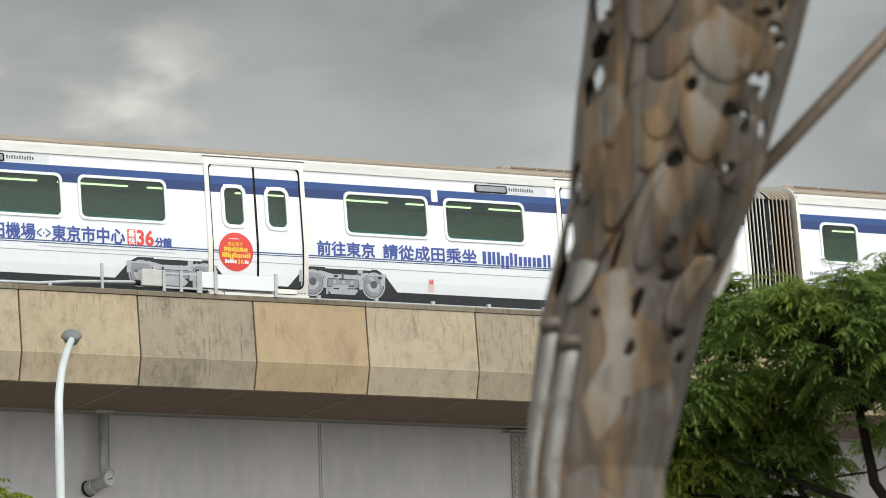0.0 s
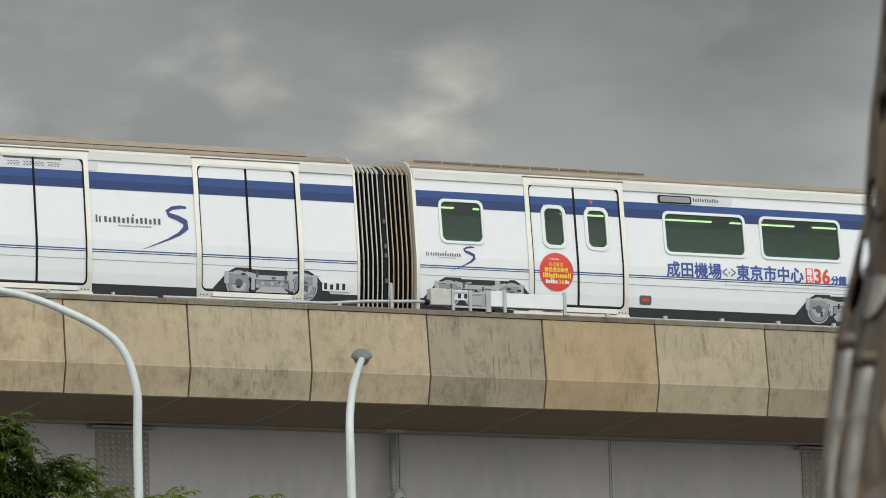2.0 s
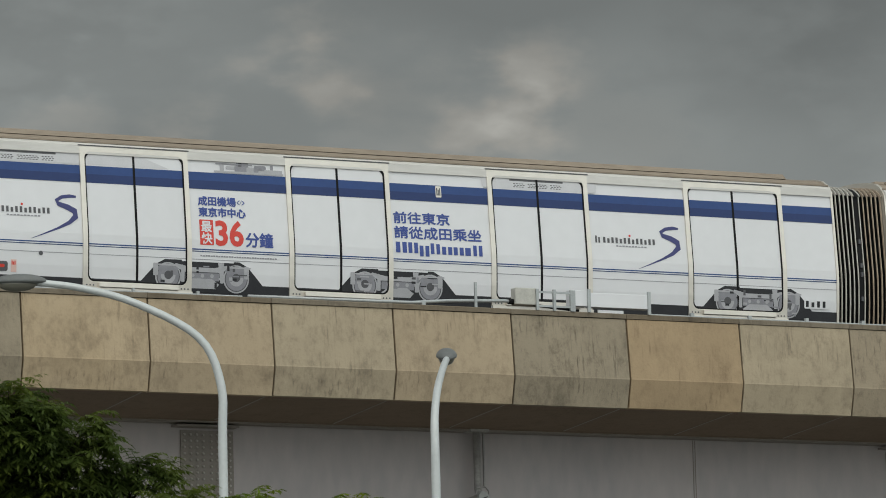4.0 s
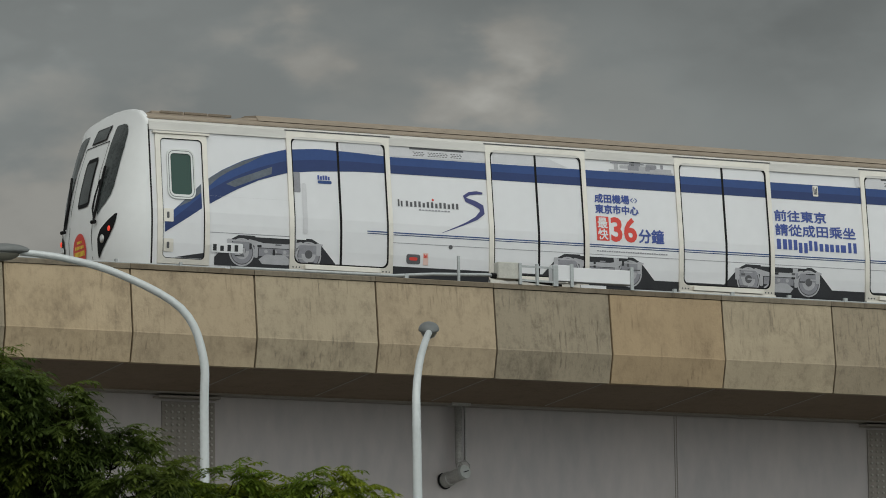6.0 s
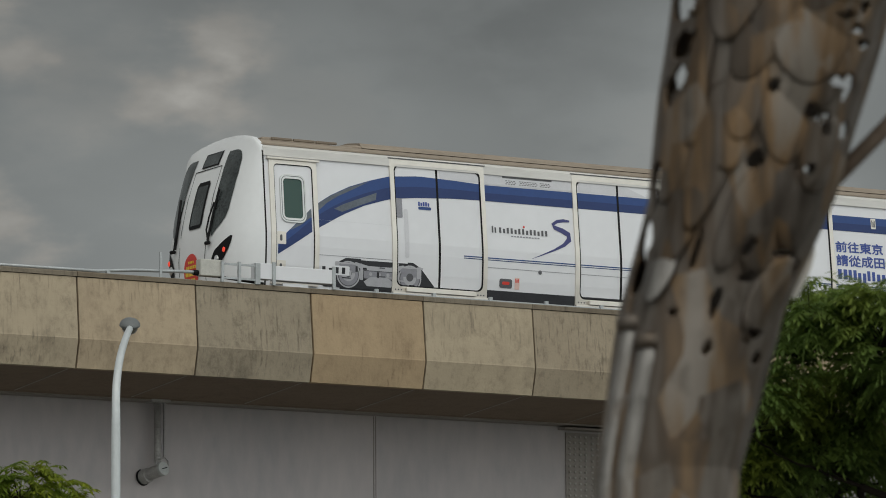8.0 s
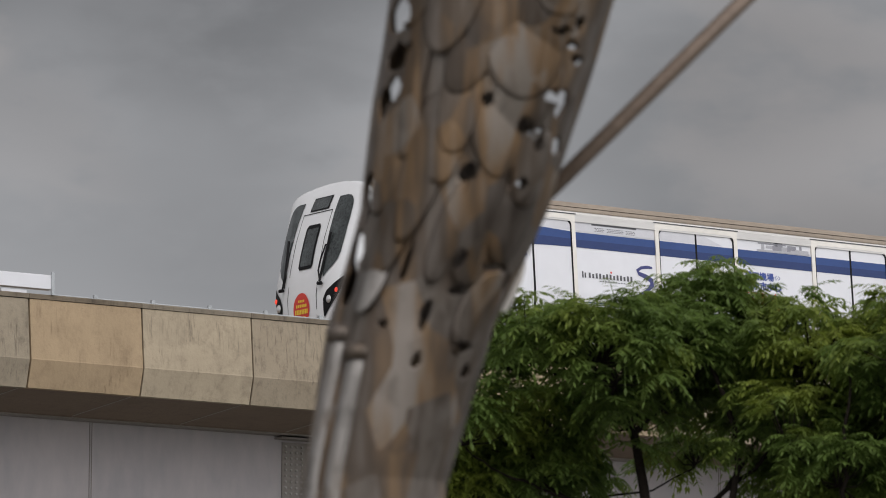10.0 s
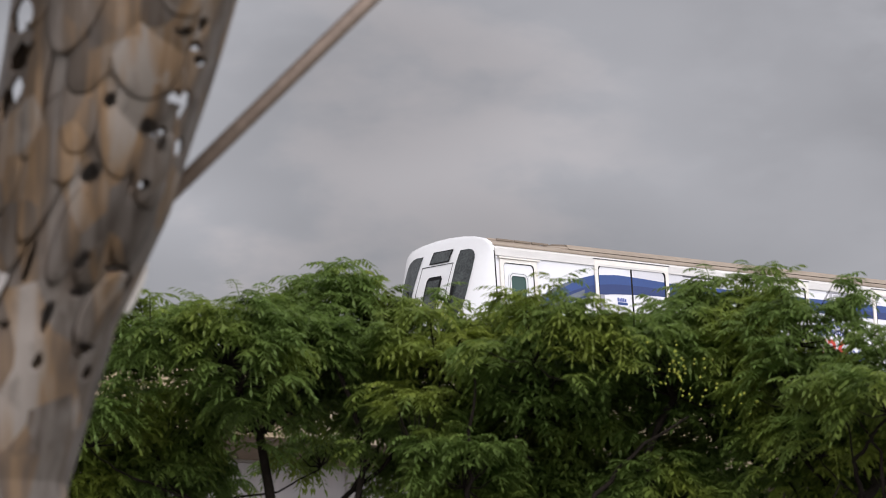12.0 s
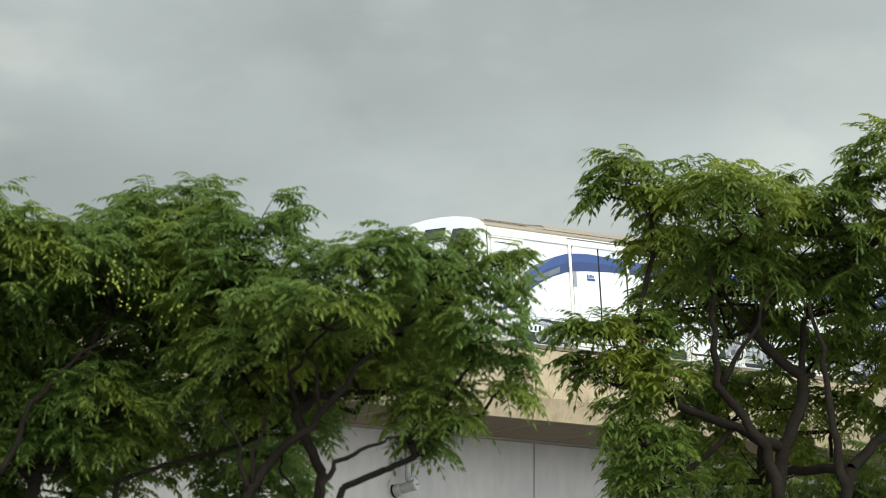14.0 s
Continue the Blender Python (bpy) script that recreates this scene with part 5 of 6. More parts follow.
    hoop(B1 - 0.03, B1 + 0.03, 0.02, cream, car, "end_frame")
    bellows(B1 + 0.03, B1 + 1.03, car)
    return car


car_b = middle_car()
car_c = copy_thing(car_b, pose(20.05, 0, 0))


# ---- perforated steel column ----
COLUMN_AT = 14.0
# bearing of the axis, elevation and radius, from the visible foot of the column to above the view
AXIS = [(32.90, 5.62, 0.201), (33.11, 6.55, 0.217), (33.34, 7.47, 0.234), (33.81, 8.79, 0.265), (34.10, 10.10, 0.300), (34.43, 11.42, 0.325)]


def column_point(z):
    """Centre and radius of the column at height z."""
    rows = [(EYE + COLUMN_AT * math.tan(radians(e)), b, r) for b, e, r in AXIS]
    rows = [(0.0, 32.2, 0.175), (1.5, 32.55, 0.18)] + rows + [(6.5, 36.1, 0.40)]
    for (z0, b0, r0), (z1, b1, r1) in zip(rows, rows[1:]):
        if z <= z1:
            f = (z - z0) / (z1 - z0)
            c = at(b0 + (b1 - b0) * f, COLUMN_AT)
            return Vector((c.x, c.y, z)), r0 + (r1 - r0) * f
    return Vector((*at(36.1, COLUMN_AT).xy, z)), 0.40


column = tagged(new("steel_column"), "weathered steel sculpture column of overlapping cut plates with holes", "column")
facing = math.atan2(-at(33.8, 1).y, -at(33.8, 1).x)
Z0, Z1, NA, NZ = 2.45, 4.75, 320, 420
# openings and plates: how far across the column (-1 to 1), height, half width in radians, half height
THROUGH = [(-0.87, 4.32, 0.11, 0.058), (-0.70, 4.21, 0.05, 0.015), (-0.80, 4.09, 0.08, 0.044), (-0.91, 3.81, 0.06, 0.052), (-0.90, 3.64, 0.08, 0.060), (-0.78, 4.46, 0.09, 0.030),
           (0.74, 4.40, 0.06, 0.036), (0.78, 4.28, 0.04, 0.023), (0.76, 4.22, 0.07, 0.016), (0.86, 4.18, 0.06, 0.016), (0.70, 4.07, 0.08, 0.021), (0.82, 4.05, 0.05, 0.045),
           (0.89, 3.94, 0.05, 0.028), (0.61, 3.96, 0.045, 0.019), (0.70, 3.97, 0.035, 0.018), (0.63, 3.81, 0.05, 0.021)]
BLIND = [(-0.82, 4.19, 0.10, 0.045), (-0.89, 4.05, 0.05, 0.052), (0.61, 4.25, 0.09, 0.015), (0.51, 3.97, 0.07, 0.029), (0.70, 3.94, 0.05, 0.032), (0.13, 4.04, 0.06, 0.023), (0.10, 3.84, 0.10, 0.029),
         (0.30, 3.59, 0.08, 0.032), (0.42, 3.51, 0.10, 0.018), (0.15, 3.43, 0.06, 0.049), (0.19, 3.31, 0.06, 0.026), (0.69, 3.35, 0.11, 0.018), (0.83, 3.29, 0.05, 0.024), (-0.33, 3.41, 0.06, 0.013),
         (0.73, 3.58, 0.16, 0.013), (0.91, 3.53, 0.04, 0.045), (-0.88, 3.55, 0.08, 0.078), (-0.89, 3.73, 0.03, 0.039), (-0.27, 3.59, 0.04, 0.062)]
PLATES = [(-0.14, 4.15, 0.25, 0.068), (0.45, 4.30, 0.36, 0.100), (0.37, 4.18, 0.45, 0.097), (-0.37, 3.85, 0.27, 0.154), (0.30, 3.94, 0.31, 0.084), (0.48, 4.05, 0.38, 0.084), (-0.38, 4.33, 0.31, 0.113),
          (0.02, 4.24, 0.29, 0.097), (0.51, 4.40, 0.30, 0.081), (-0.16, 3.95, 0.21, 0.107), (0.36, 3.72, 0.27, 0.097), (-0.70, 4.40, 0.21, 0.097), (-0.72, 3.91, 0.22, 0.130), (0.70, 3.70, 0.28, 0.089),
          (0.72, 3.45, 0.28, 0.089), (-0.52, 3.70, 0.29, 0.113), (-0.13, 4.01, 0.23, 0.089), (0.39, 3.63, 0.26, 0.081), (-0.60, 4.10, 0.14, 0.16), (0.70, 3.86, 0.24, 0.081), (-0.05, 4.50, 0.4, 0.10), (0.10, 3.66, 0.22, 0.10)]
CUTS = [(facing + math.asin(u), z, wa / math.sqrt(1 - u * u), wz) for u, z, wa, wz in THROUGH + BLIND]
for u, z, wa, wz in THROUGH:  # the same opening in the far side, where the light comes through
    a = math.asin(u)
    CUTS.append((facing + math.pi - a, z + 2 * 0.28 * math.cos(a) * math.tan(radians(9.5)), wa * 1.3 / math.cos(a), wz * 1.35))


def is_cut(a, z):
    """Where the openings lie: drops and three-cornered slots, narrower towards one end."""
    res = np.zeros(np.shape(a), bool)
    for k, (ca, cz, wa, wz) in enumerate(CUTS):
        d = ((a - ca + math.pi) % math.tau - math.pi) / wa
        h = (z - cz) / wz
        taper = 1 + (0.45 if k % 2 else -0.45) * h
        res |= (np.abs(d) / np.maximum(taper, 0.15)) ** 1.7 + np.abs(h) ** 1.9 < 1
    return res


ang = np.linspace(0, math.tau, NA, endpoint=False)
hgt = np.linspace(Z0, Z1, NZ)
A, Z = np.meshgrid(ang, hgt)
low = np.clip((3.42 - Z) / 0.06, 0, 1)
relief = 0.003 * np.abs(np.sin(A * 7 + 0.4)) ** 0.6 * low + 0.004 * np.sin(A * 5 + Z * 3.1) * np.sin(Z * 9 + A * 2)
cut = is_cut(A[:-1] + math.pi / NA, Z[:-1] + (Z1 - Z0) / NZ / 2)
verts, faces = [], []
for shell in (0.0, -0.012):
    for j in range(NZ):
        c, r = column_point(float(hgt[j]))
        rr = r + 0.004 + relief[j] + shell
        verts += [(c.x + rr[i] * math.cos(ang[i]), c.y + rr[i] * math.sin(ang[i]), float(hgt[j])) for i in range(NA)]
N = NA * NZ
for j in range(NZ - 1):
    for i in range(NA):
        if cut[j, i]:
            continue
        k = (i + 1) % NA
        q = (j * NA + i, j * NA + k, (j + 1) * NA + k, (j + 1) * NA + i)
        faces.append(q)
        faces.append(tuple(N + v for v in q[::-1]))
        for jj, ii, e0, e1 in ((j, (i - 1) % NA, q[0], q[3]), (j, k, q[2], q[1]), (j - 1, i, q[1], q[0]), (j + 1, i, q[3], q[2])):
            if 0 <= jj < NZ - 1 and cut[jj, ii]:
                faces.append((e0, e1, N + e1, N + e0))
me = bpy.data.meshes.new("perforated_shell")
me.from_pydata(verts, [], faces)
me.materials.append(pole_mat)
for f in me.polygons:
    f.use_smooth = True
shell_ob = new("perforated_shell", me)
shell_ob.parent = column
tagged(shell_ob, "brown weathered steel shell cut with many holes")


def scale_plate(u, z, wa, wz, mat, lift, square=2.4, skew=0.0, label=""):
    """A curved plate on the shell, tucked in at its top and standing off at its foot, pierced where the shell is."""
    a0 = facing + math.asin(u)
    bm = bmesh.new()
    rings, spokes = 9, 44
    skins = []
    for thick in (0.0, 0.007):
        skin = []
        for i in range(rings + 1):
            row = []
            for k in range(spokes):
                t = k * math.tau / spokes
                p = i / rings
                cx = math.copysign(abs(math.cos(t)) ** (2 / square), math.cos(t)) * p
                cz = math.copysign(abs(math.sin(t)) ** (2 / square), math.sin(t)) * p
                zz, aa = z + cz * wz, a0 + wa * (cx * (1 + 0.18 * cz) + skew * cz)
                c, r = column_point(zz)
                rr = r + 0.012 + lift * (0.45 - 0.55 * cz) + 0.006 * (1 - p * p) - thick
                row.append((bm.verts.new((c.x + rr * math.cos(aa), c.y + rr * math.sin(aa), zz)), aa, zz))
            skin.append(row)
        skins.append(skin)
    for i in range(rings):
        for k in range(spokes):
            n = (k + 1) % spokes
            ids = ((i, k), (i, n), (i + 1, n), (i + 1, k))
            aa = sum(skins[0][p][q][1] for p, q in ids) / 4
            zz = sum(skins[0][p][q][2] for p, q in ids) / 4
            if bool(is_cut(aa, zz)):
                continue
            bm.faces.new([skins[0][p][q][0] for p, q in ids])
            bm.faces.new([skins[1][p][q][0] for p, q in ids[::-1]])
            if i == rings - 1:
                bm.faces.new([skins[0][i + 1][k][0], skins[0][i + 1][n][0], skins[1][i + 1][n][0], skins[1][i + 1][k][0]])
    bmesh.ops.delete(bm, geom=[v for v in bm.verts if not v.link_faces], context="VERTS")
    return part("plate", bm, mat, column, label, smooth=True)


for k, (u, z, wa, wz) in enumerate(sorted(PLATES, key=lambda q: q[1])):
    scale_plate(u, z, 0.82 * wa / math.sqrt(1 - u * u) ** 0.5, 1.4 * wz, plate_mat, 0.004 + 0.003 * (k % 4), (2.1, 3.2, 2.5)[k % 3], (0.3, -0.35, 0.1, -0.15)[k % 4])
scale_plate(-0.60, 3.52, 0.19, 0.078, pale_steel, 0.012, 2.0, 0.0, "pale bare steel plate")
for u, top in ((-0.84, 3.405), (-0.56, 3.345)):  # two pipes with domed tops let into the lower shell
    pts, radii = [], []
    for k in range(16):
        zz = top - (0.004, 0.012, 0.024, 0.045, 0.09)[k] if k < 5 else top - 0.09 - (top - 0.09 - Z0) * (k - 4) / 11
        c, r = column_point(zz)
        a = facing + math.asin(u)
        pts.append(c + Vector((math.cos(a), math.sin(a), 0)) * (r - 0.012))
        radii.append(0.036 * (0.3, 0.62, 0.84, 1.0, 1.0)[k] if k < 5 else 0.036)
    part("pipe", tube(bmesh.new(), pts, radii, 20), pale_steel, column, "bare steel pipe with a domed top", smooth=True)
    part("pipe_collar", tube(bmesh.new(), [pts[3] + Vector((0, 0, 0.06)), pts[3] + Vector((0, 0, 0.045)), pts[3] + Vector((0, 0, 0.012))], [0.03, 0.047, 0.044], 20), plate_mat, column, smooth=True)
bm = bmesh.new()
zs = [0.0, 0.4, 1.0, 1.6, 2.2, Z0]
tube(bm, [column_point(z)[0] for z in zs], [column_point(z)[1] - 0.015 for z in zs], 48)
part("foot_tube", bm, pole_mat, column, smooth=True)
bm = bmesh.new()
zs = [Z1, 5.4, 6.0, 6.5]
tube(bm, [column_point(z)[0] for z in zs], [column_point(z)[1] - 0.015 for z in zs], 48, cap=False)
part("upper_tube", bm, pole_mat, column, smooth=True)
# stay rod that runs up from the column
r0 = at(34.52, COLUMN_AT + 0.1, EYE + (COLUMN_AT + 0.1) * math.tan(radians(8.62)))
r1 = at(37.55, COLUMN_AT + 0.5, EYE + (COLUMN_AT + 0.5) * math.tan(radians(11.53)))
rod_way = r1 - r0
part("stay_rod", tube(bmesh.new(), [r0 - rod_way * 0.05, r1 + rod_way * 0.8], 0.0235, 14), rod_mat, column, "brown steel stay rod", smooth=True)
part("stay_rod_lip", tube(bmesh.new(), [r0 - rod_way * 0.05 + Vector((0, 0, 0.017)), r1 + rod_way * 0.8 + Vector((0, 0, 0.017))], 0.010, 8), cream, column, smooth=True)
# pale curved shape at the back of the shell, drawing a lamp-like reflection
bm = bmesh.new()
rows = []
for k in range(9):
    f = k / 8
    z = EYE + COLUMN_AT * math.tan(radians(7.72 + 0.75 * f))
    b = 34.45 + 0.22 * math.sin(f * math.pi * 0.62)
    rows.append([bm.verts.new(at(b - 0.5 * g, COLUMN_AT + 0.15, z)) for g in (0, 0.5, 1)])
for a, b in zip(rows, rows[1:]):
    for k in range(2):
        bm.faces.new((a[k], a[k + 1], b[k + 1], b[k]))
g = bmesh.ops.extrude_face_region(bm, geom=bm.faces[:])
for v in [v for v in g["geom"] if isinstance(v, bmesh.types.BMVert)]:
    v.co += at(34, 0.012)
part("reflection_plate", bm, cream, column)


# ---- trees ----
def leaflets(tips, rng, size=1.0, fronds=8):
    """Sprays of feathered leaves that radiate from the twig tips and droop."""
    V, F = [], []
    for tip, away in tips:
        spin = rng.uniform(0, math.tau)
        for k in range(fronds):
            a = (spin + k * math.tau / fronds if away is None else away + rng.uniform(-1.5, 1.5)) + rng.uniform(-0.3, 0.3)
            length = size * rng.uniform(0.26, 0.44)
            rise = rng.uniform(-0.05, 0.85)
            droop = rng.uniform(0.4, 1.1)
            out = Vector((math.cos(a), math.sin(a), 0))
            across = Vector((-math.sin(a), math.cos(a), 0))
            n = 7
            rib = []
            for j in range(1, n + 1):
                f = j / n
                p = tip + out * length * f * (1 - 0.22 * f * droop) + Vector((0, 0, length * (rise * f - droop * f * f * 0.8)))
                slope = rise - 1.6 * droop * f
                if j in (1, 4, 7):
                    rib.append(p)
                fwd = (out + Vector((0, 0, slope))).normalized()
                ll = size * rng.uniform(0.095, 0.135) * (1.0 - 0.45 * abs(f - 0.5))
                for s in ((-1, 1) if j < n else (0,)):
                    d = (fwd * (0.55 if s else 1.0) + across * s * 0.85 + Vector((0, 0, -0.10 - 0.35 * rng.rand()))).normalized()
                    w = d.cross(Vector((0, 0, 1)))
                    if w.length < 1e-3:
                        continue
                    w = (w.normalized() + Vector((0, 0, rng.uniform(-0.5, 0.5)))).normalized() * ll * 0.175
                    b = len(V)
                    V += [p, p + d * ll * 0.45 + w, p + d * ll + Vector((0, 0, -0.1 * ll)), p + d * ll * 0.45 - w]
                    F.append((b, b + 1, b + 2, b + 3))
            for p, q in zip([tip] + rib, rib):  # the leaf's own stalk
                b = len(V)
                V += [p + across * 0.004, p - across * 0.004, q - across * 0.003, q + across * 0.003]
                F.append((b, b + 1, b + 2, b + 3))
    return V, F


def limb(bm, a, b, r0, r1, rng, sag=0.0):
    pts, n = [], 6
    side = Vector((rng.uniform(-1, 1), rng.uniform(-1, 1), 0)) * (b - a).length * 0.07
    for k in range(n + 1):
        f = k / n
        wob = Vector((rng.uniform(-1, 1), rng.uniform(-1, 1), rng.uniform(-0.5, 0.5))) * min(0.03, 0.025 * (b - a).length) * (0 < k < n)
        p = a.lerp(b, f) + side * math.sin(f * math.pi) + Vector((0, 0, sag * math.sin(f * math.pi))) + wob
        pts.append(p)
    tube(bm, pts, [r0 + (r1 - r0) * k / n for k in range(n + 1)], 6, cap=False)
    return pts


def tree(base, fork_z, clumps, seed, label, leaves, size=1.0, density=26, trunk=0.13, stems=2, boughs=(), reach=44.0):
    """base: where it stands; clumps: (centre, radius) of the leaf masses."""
    rng = np.random.RandomState(seed)
    ob = tagged(new("tree"), label, "tree", "trees by the viaduct")
    ob.location = base
    base = Vector(base)
    bm = bmesh.new()
    forks = []
    tube(bm, [Vector((0, 0, -0.1)), Vector((0.05, 0.03, fork_z * 0.35)), Vector((-0.04, 0.05, fork_z * 0.6))], [trunk * 1.25, trunk, trunk * 0.9], 10, cap=True)
    mid = Vector((-0.04, 0.05, fork_z * 0.6))
    cl = [(Vector(c) - base, r) for c, r in clumps]
    xs = sorted(cl, key=lambda q: q[0].x - q[0].y)
    # limbs grow from the fork to the nearest mass, and on from there
    nodes, parent = [mid], [None]
    for s in range(stems):
        grp = xs[s * len(xs) // stems:(s + 1) * len(xs) // stems]
        aim = sum((q[0] for q in grp), Vector()) / max(1, len(grp))
        nodes.append(Vector((aim.x * 0.25, aim.y * 0.3, fork_z + rng.uniform(-0.3, 0.3))))
        parent.append(0)
    root = nodes[1]
    for c, r in sorted(cl, key=lambda q: (q[0] - root).length):
        tip = c - Vector((0, 0, r * 0.35))
        best = min(range(1, len(nodes)), key=lambda k: (nodes[k] - tip).length + 0.35 * (nodes[k] - root).length + (0.8 if nodes[k].z > tip.z else 0))
        hub = nodes[best].lerp(tip, 0.55) + Vector((rng.uniform(-0.15, 0.15), rng.uniform(-0.15, 0.15), rng.uniform(-0.12, 0.05))) * min(1.0, r / 0.35)
        nodes.append(hub)
        parent.append(best)
        nodes.append(tip)
        parent.append(len(nodes) - 2)
        forks.append((hub, c, r))
    load = [1] * len(nodes)
    for k in range(len(nodes) - 1, 0, -1):
        load[parent[k]] += load[k]
    size_of = [min(trunk * 0.5, 0.0095 * size * (n - 0.45) ** 0.45) for n in load]
    for k in range(1, len(nodes)):
        limb(bm, nodes[parent[k]], nodes[k], max(size_of[k], min(size_of[parent[k]], size_of[k] * 1.35)), size_of[k], rng)
    for first, *way in boughs:  # limbs that stand out, as (bearing, elevation) from their foot upwards; first is the radius
        pts = [at(b, reach, EYE + reach * math.tan(radians(e))) - base for b, e in way]
        fine = []
        for p, q in zip(pts, pts[1:]):
            fine += [p.lerp(q, f / 4) + Vector((rng.uniform(-1, 1), rng.uniform(-1, 1), 0)) * 0.03 for f in range(4)]
        fine.append(pts[-1])
        tube(bm, fine, [first * 0.75 * size * (1 - 0.72 * k / (len(fine) - 1)) for k in range(len(fine))], 8)
    tips, twigs = [], []
    for hub, c, r in forks:
        n = max(6, int(density * (r / 0.6) ** 1.7))
        for _ in range(n):
            d = Vector(rng.normal(size=3))
            d.normalize()
            d.z = abs(d.z) - 0.2 if rng.rand() < 0.75 else d.z
            q = c + d * r * rng.uniform(0.5, 1.15)
            tips.append((q, math.atan2(d.y, d.x) if math.hypot(d.x, d.y) > 0.35 else None))
            twigs.append((c - Vector((0, 0, r * 0.3)), q))
    for a, b in twigs:
        if rng.rand() < 0.6:
            tube(bm, [a, a.lerp(b, 0.5) + Vector((0, 0, -0.04)), b], [0.011 * size, 0.007 * size, 0.004 * size], 4, cap=False)
    part("trunk", bm, bark, ob, "dark brown forked trunk", smooth=True)
    V, F = leaflets(tips, rng, size)
    me = bpy.data.meshes.new("crown")
    me.from_pydata([tuple(v) for v in V], [], F)
    me.materials.append(leaves)
    crown = new("crown", me)
    crown.parent = ob
    return ob


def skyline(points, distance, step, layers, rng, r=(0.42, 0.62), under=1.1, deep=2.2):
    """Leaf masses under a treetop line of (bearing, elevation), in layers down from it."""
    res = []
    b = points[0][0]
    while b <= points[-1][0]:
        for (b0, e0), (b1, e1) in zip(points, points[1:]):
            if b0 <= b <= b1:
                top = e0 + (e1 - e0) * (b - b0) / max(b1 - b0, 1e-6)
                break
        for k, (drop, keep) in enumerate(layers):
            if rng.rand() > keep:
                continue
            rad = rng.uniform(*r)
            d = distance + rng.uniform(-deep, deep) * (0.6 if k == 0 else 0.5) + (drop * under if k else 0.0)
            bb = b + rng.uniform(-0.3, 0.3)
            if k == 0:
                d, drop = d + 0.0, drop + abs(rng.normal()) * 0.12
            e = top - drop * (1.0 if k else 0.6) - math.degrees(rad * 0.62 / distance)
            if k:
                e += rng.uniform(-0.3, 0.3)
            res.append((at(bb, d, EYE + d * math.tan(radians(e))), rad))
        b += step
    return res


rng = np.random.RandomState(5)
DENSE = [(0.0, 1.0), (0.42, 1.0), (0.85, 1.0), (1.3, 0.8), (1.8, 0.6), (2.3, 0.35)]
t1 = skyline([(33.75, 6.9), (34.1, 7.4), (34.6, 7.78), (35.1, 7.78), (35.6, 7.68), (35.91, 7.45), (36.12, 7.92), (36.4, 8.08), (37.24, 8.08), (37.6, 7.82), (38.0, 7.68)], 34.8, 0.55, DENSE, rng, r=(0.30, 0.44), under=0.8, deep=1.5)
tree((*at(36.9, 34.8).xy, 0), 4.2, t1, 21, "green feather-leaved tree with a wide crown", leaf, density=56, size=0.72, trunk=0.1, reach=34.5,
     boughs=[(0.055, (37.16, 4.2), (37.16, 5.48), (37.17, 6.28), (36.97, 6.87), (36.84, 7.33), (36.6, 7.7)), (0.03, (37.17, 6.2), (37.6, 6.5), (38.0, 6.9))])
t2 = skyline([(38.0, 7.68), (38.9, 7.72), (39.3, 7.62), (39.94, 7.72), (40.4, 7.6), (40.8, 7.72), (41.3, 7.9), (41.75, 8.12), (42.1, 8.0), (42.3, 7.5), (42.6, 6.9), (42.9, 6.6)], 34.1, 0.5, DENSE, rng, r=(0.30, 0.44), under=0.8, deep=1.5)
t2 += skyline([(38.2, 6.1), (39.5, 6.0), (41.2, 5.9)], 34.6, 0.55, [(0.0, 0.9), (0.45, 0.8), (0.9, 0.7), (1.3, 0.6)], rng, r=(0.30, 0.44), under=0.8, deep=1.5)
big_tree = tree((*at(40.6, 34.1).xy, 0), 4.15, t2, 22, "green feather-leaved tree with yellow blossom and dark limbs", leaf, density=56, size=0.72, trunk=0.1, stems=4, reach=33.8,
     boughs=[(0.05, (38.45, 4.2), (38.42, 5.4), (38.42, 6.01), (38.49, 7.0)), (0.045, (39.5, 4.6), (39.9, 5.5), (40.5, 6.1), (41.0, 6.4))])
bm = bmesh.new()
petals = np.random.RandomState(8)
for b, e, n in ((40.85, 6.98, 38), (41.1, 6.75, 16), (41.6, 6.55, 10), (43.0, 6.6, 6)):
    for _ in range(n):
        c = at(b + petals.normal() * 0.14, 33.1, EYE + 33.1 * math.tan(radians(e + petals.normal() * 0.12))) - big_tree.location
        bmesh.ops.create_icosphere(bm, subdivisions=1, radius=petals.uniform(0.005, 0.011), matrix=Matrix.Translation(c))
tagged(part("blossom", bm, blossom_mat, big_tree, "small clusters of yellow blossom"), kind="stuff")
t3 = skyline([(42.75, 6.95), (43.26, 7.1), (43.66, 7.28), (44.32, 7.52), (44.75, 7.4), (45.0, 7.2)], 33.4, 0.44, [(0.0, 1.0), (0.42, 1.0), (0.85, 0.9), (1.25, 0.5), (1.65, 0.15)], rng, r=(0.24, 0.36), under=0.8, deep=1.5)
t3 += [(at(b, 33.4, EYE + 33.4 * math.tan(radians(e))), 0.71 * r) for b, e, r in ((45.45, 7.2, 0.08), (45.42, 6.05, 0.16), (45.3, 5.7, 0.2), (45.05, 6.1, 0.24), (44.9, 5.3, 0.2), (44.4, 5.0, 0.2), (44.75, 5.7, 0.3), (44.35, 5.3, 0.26))]
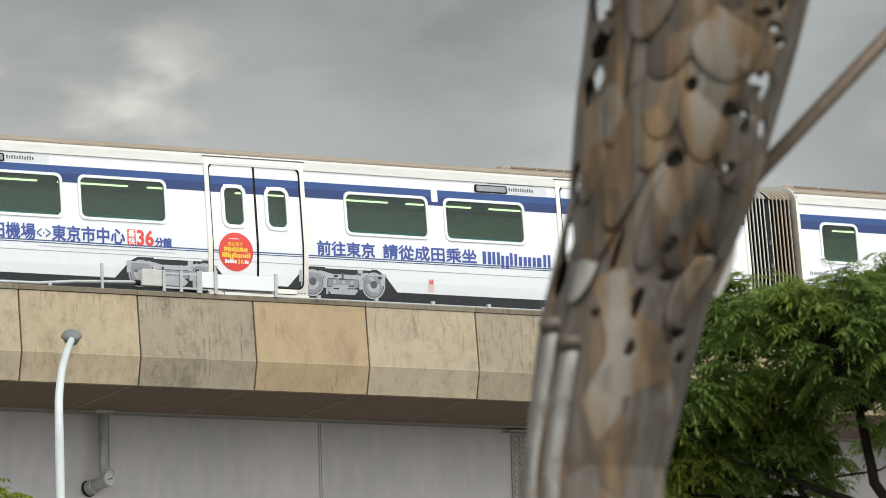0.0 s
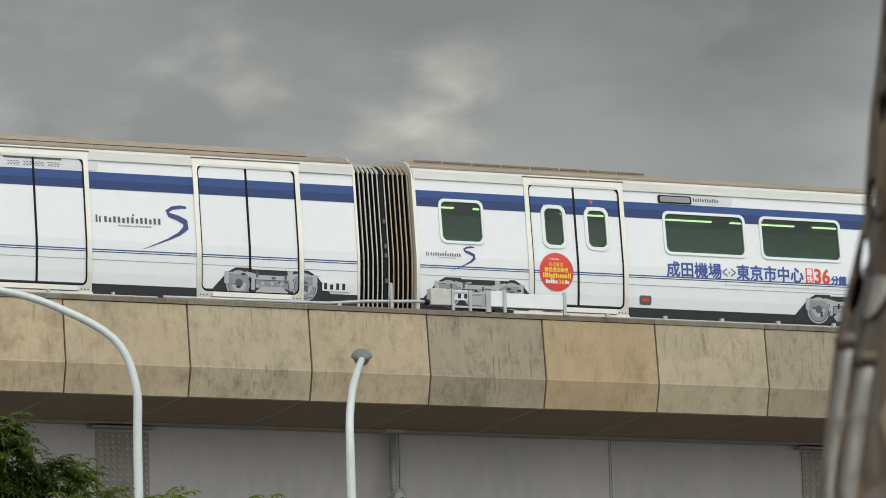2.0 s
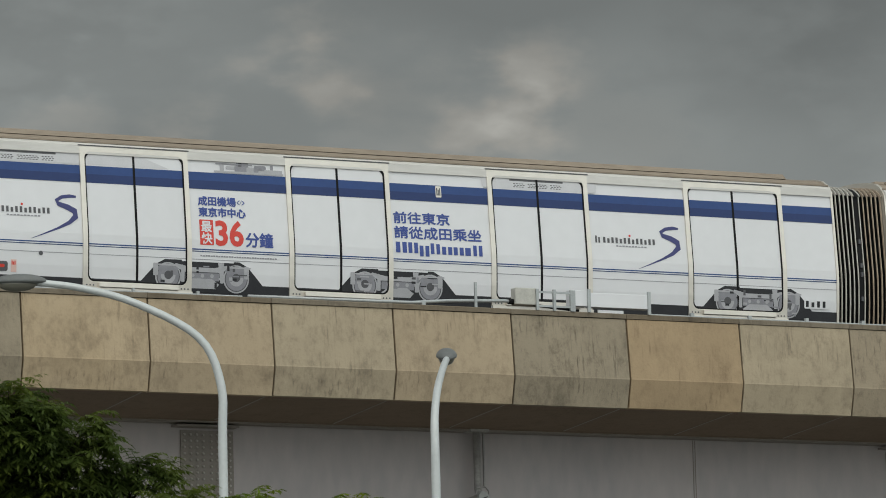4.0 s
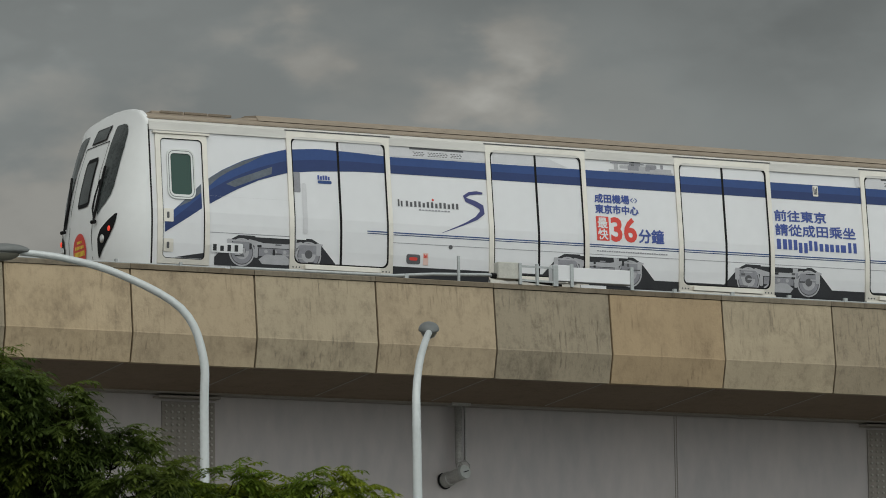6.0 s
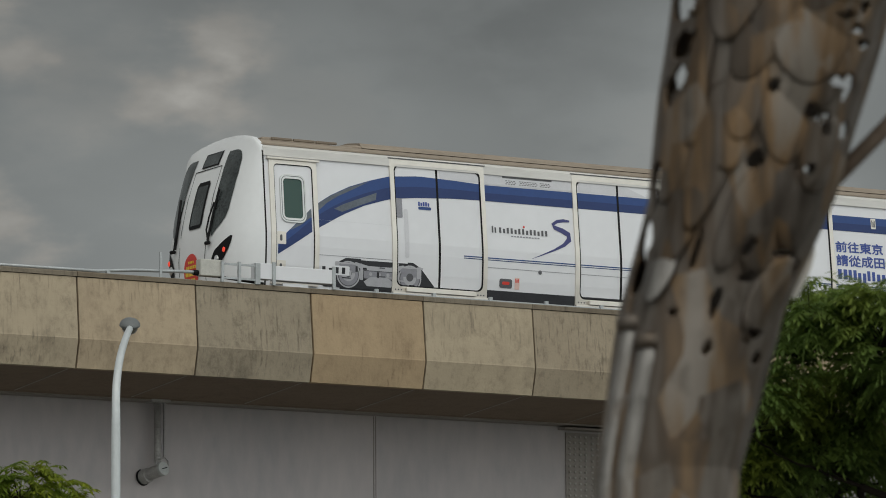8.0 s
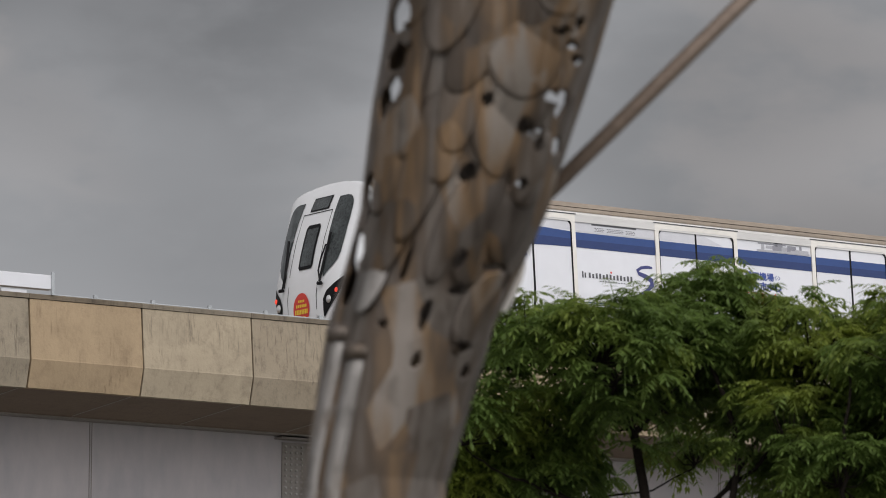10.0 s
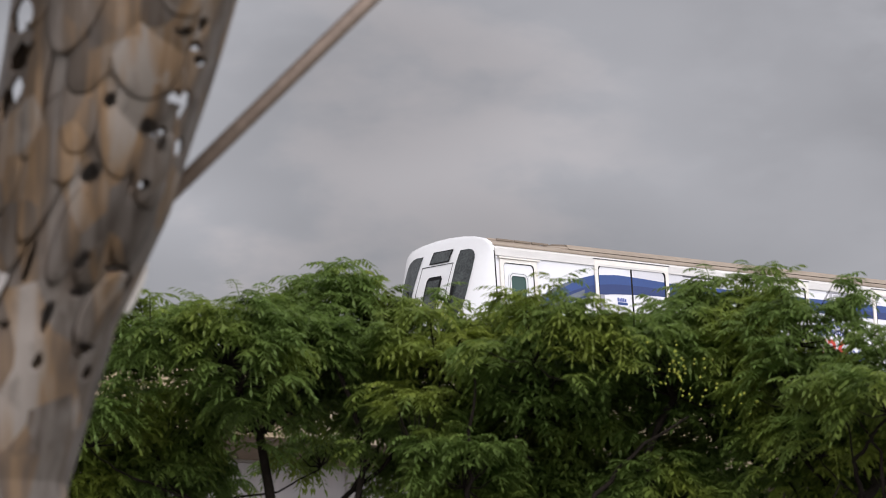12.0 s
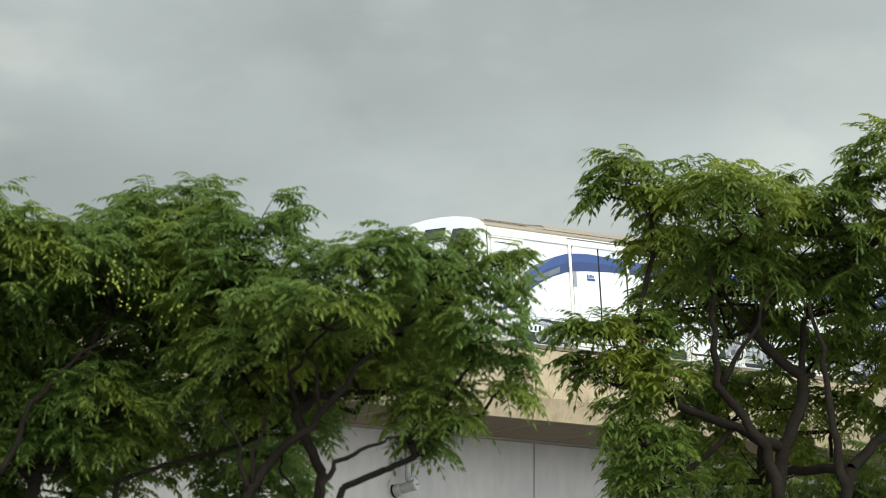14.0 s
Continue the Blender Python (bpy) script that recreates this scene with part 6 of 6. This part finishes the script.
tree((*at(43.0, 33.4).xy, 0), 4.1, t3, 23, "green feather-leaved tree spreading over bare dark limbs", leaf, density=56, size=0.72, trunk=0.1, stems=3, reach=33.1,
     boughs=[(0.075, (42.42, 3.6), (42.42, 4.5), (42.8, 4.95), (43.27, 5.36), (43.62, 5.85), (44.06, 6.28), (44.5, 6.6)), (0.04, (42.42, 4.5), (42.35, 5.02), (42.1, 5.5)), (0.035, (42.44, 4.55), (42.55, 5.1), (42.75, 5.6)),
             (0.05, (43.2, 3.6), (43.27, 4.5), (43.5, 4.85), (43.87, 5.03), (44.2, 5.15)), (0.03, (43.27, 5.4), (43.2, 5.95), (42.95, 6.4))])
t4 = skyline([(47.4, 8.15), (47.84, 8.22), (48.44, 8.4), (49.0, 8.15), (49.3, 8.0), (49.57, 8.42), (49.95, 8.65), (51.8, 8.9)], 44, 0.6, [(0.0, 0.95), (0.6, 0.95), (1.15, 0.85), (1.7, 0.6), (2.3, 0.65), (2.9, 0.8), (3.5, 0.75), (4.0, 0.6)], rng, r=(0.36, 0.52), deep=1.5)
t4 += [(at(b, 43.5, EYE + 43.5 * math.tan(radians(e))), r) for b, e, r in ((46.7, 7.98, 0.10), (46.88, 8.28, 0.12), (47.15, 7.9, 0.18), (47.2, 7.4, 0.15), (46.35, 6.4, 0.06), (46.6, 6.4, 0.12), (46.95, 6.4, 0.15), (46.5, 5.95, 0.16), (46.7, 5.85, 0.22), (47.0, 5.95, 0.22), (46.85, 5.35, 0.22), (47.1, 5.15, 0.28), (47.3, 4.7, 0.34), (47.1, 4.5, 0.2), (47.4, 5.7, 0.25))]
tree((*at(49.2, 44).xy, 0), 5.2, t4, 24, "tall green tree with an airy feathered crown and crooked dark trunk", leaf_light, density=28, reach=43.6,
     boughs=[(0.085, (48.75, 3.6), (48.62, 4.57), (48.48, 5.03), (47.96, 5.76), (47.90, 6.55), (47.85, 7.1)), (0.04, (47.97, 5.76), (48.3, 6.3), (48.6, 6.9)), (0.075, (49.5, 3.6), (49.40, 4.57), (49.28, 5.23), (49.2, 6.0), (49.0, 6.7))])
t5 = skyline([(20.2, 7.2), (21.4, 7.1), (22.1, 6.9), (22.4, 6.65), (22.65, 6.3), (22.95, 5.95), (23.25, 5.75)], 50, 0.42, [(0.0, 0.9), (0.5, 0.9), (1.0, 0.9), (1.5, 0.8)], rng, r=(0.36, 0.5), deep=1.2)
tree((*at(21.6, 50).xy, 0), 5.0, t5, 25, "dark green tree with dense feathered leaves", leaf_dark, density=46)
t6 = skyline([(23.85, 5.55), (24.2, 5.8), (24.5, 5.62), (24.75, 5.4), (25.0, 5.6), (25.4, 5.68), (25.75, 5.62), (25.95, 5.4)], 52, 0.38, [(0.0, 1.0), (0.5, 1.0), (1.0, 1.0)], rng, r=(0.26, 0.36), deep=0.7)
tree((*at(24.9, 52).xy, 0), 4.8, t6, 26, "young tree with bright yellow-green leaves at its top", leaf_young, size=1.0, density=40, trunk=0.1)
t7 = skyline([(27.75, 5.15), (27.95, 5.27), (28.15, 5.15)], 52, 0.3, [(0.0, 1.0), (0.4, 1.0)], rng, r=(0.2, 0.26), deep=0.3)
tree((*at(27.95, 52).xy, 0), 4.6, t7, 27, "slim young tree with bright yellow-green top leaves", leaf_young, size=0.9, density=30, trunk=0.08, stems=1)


# ---- what moves ----
for c, x0, x1 in ((car_a, A0 + 0.3, A1 - 0.2), (car_b, B0 + 0.2, B1 - 0.2), (car_c, B0 + 0.2, B1 - 0.2)):
    part("underframe", boxed(x0, x1, 0.5, 2.5, 0.25, 0.95), print_dark, c)
    for f in (0.12, 0.24, 0.76, 0.88):
        for y in (RAILS[0] - TRACK_Y, RAILS[1] - TRACK_Y):
            xw = x0 + (x1 - x0) * f
            part("wheel", tube(bmesh.new(), [(xw, y - 0.06, 0.42), (xw, y + 0.06, 0.42)], 0.42, 24), print_dark, c)


def motions():
    for c, ahead in ((car_a, 0.0), (car_b, 0.0), (car_c, 20.05)):
        walk(c, [(t, pose(s + ahead, TRACK_Y, RAIL)) for t, s in RUN])


motions()
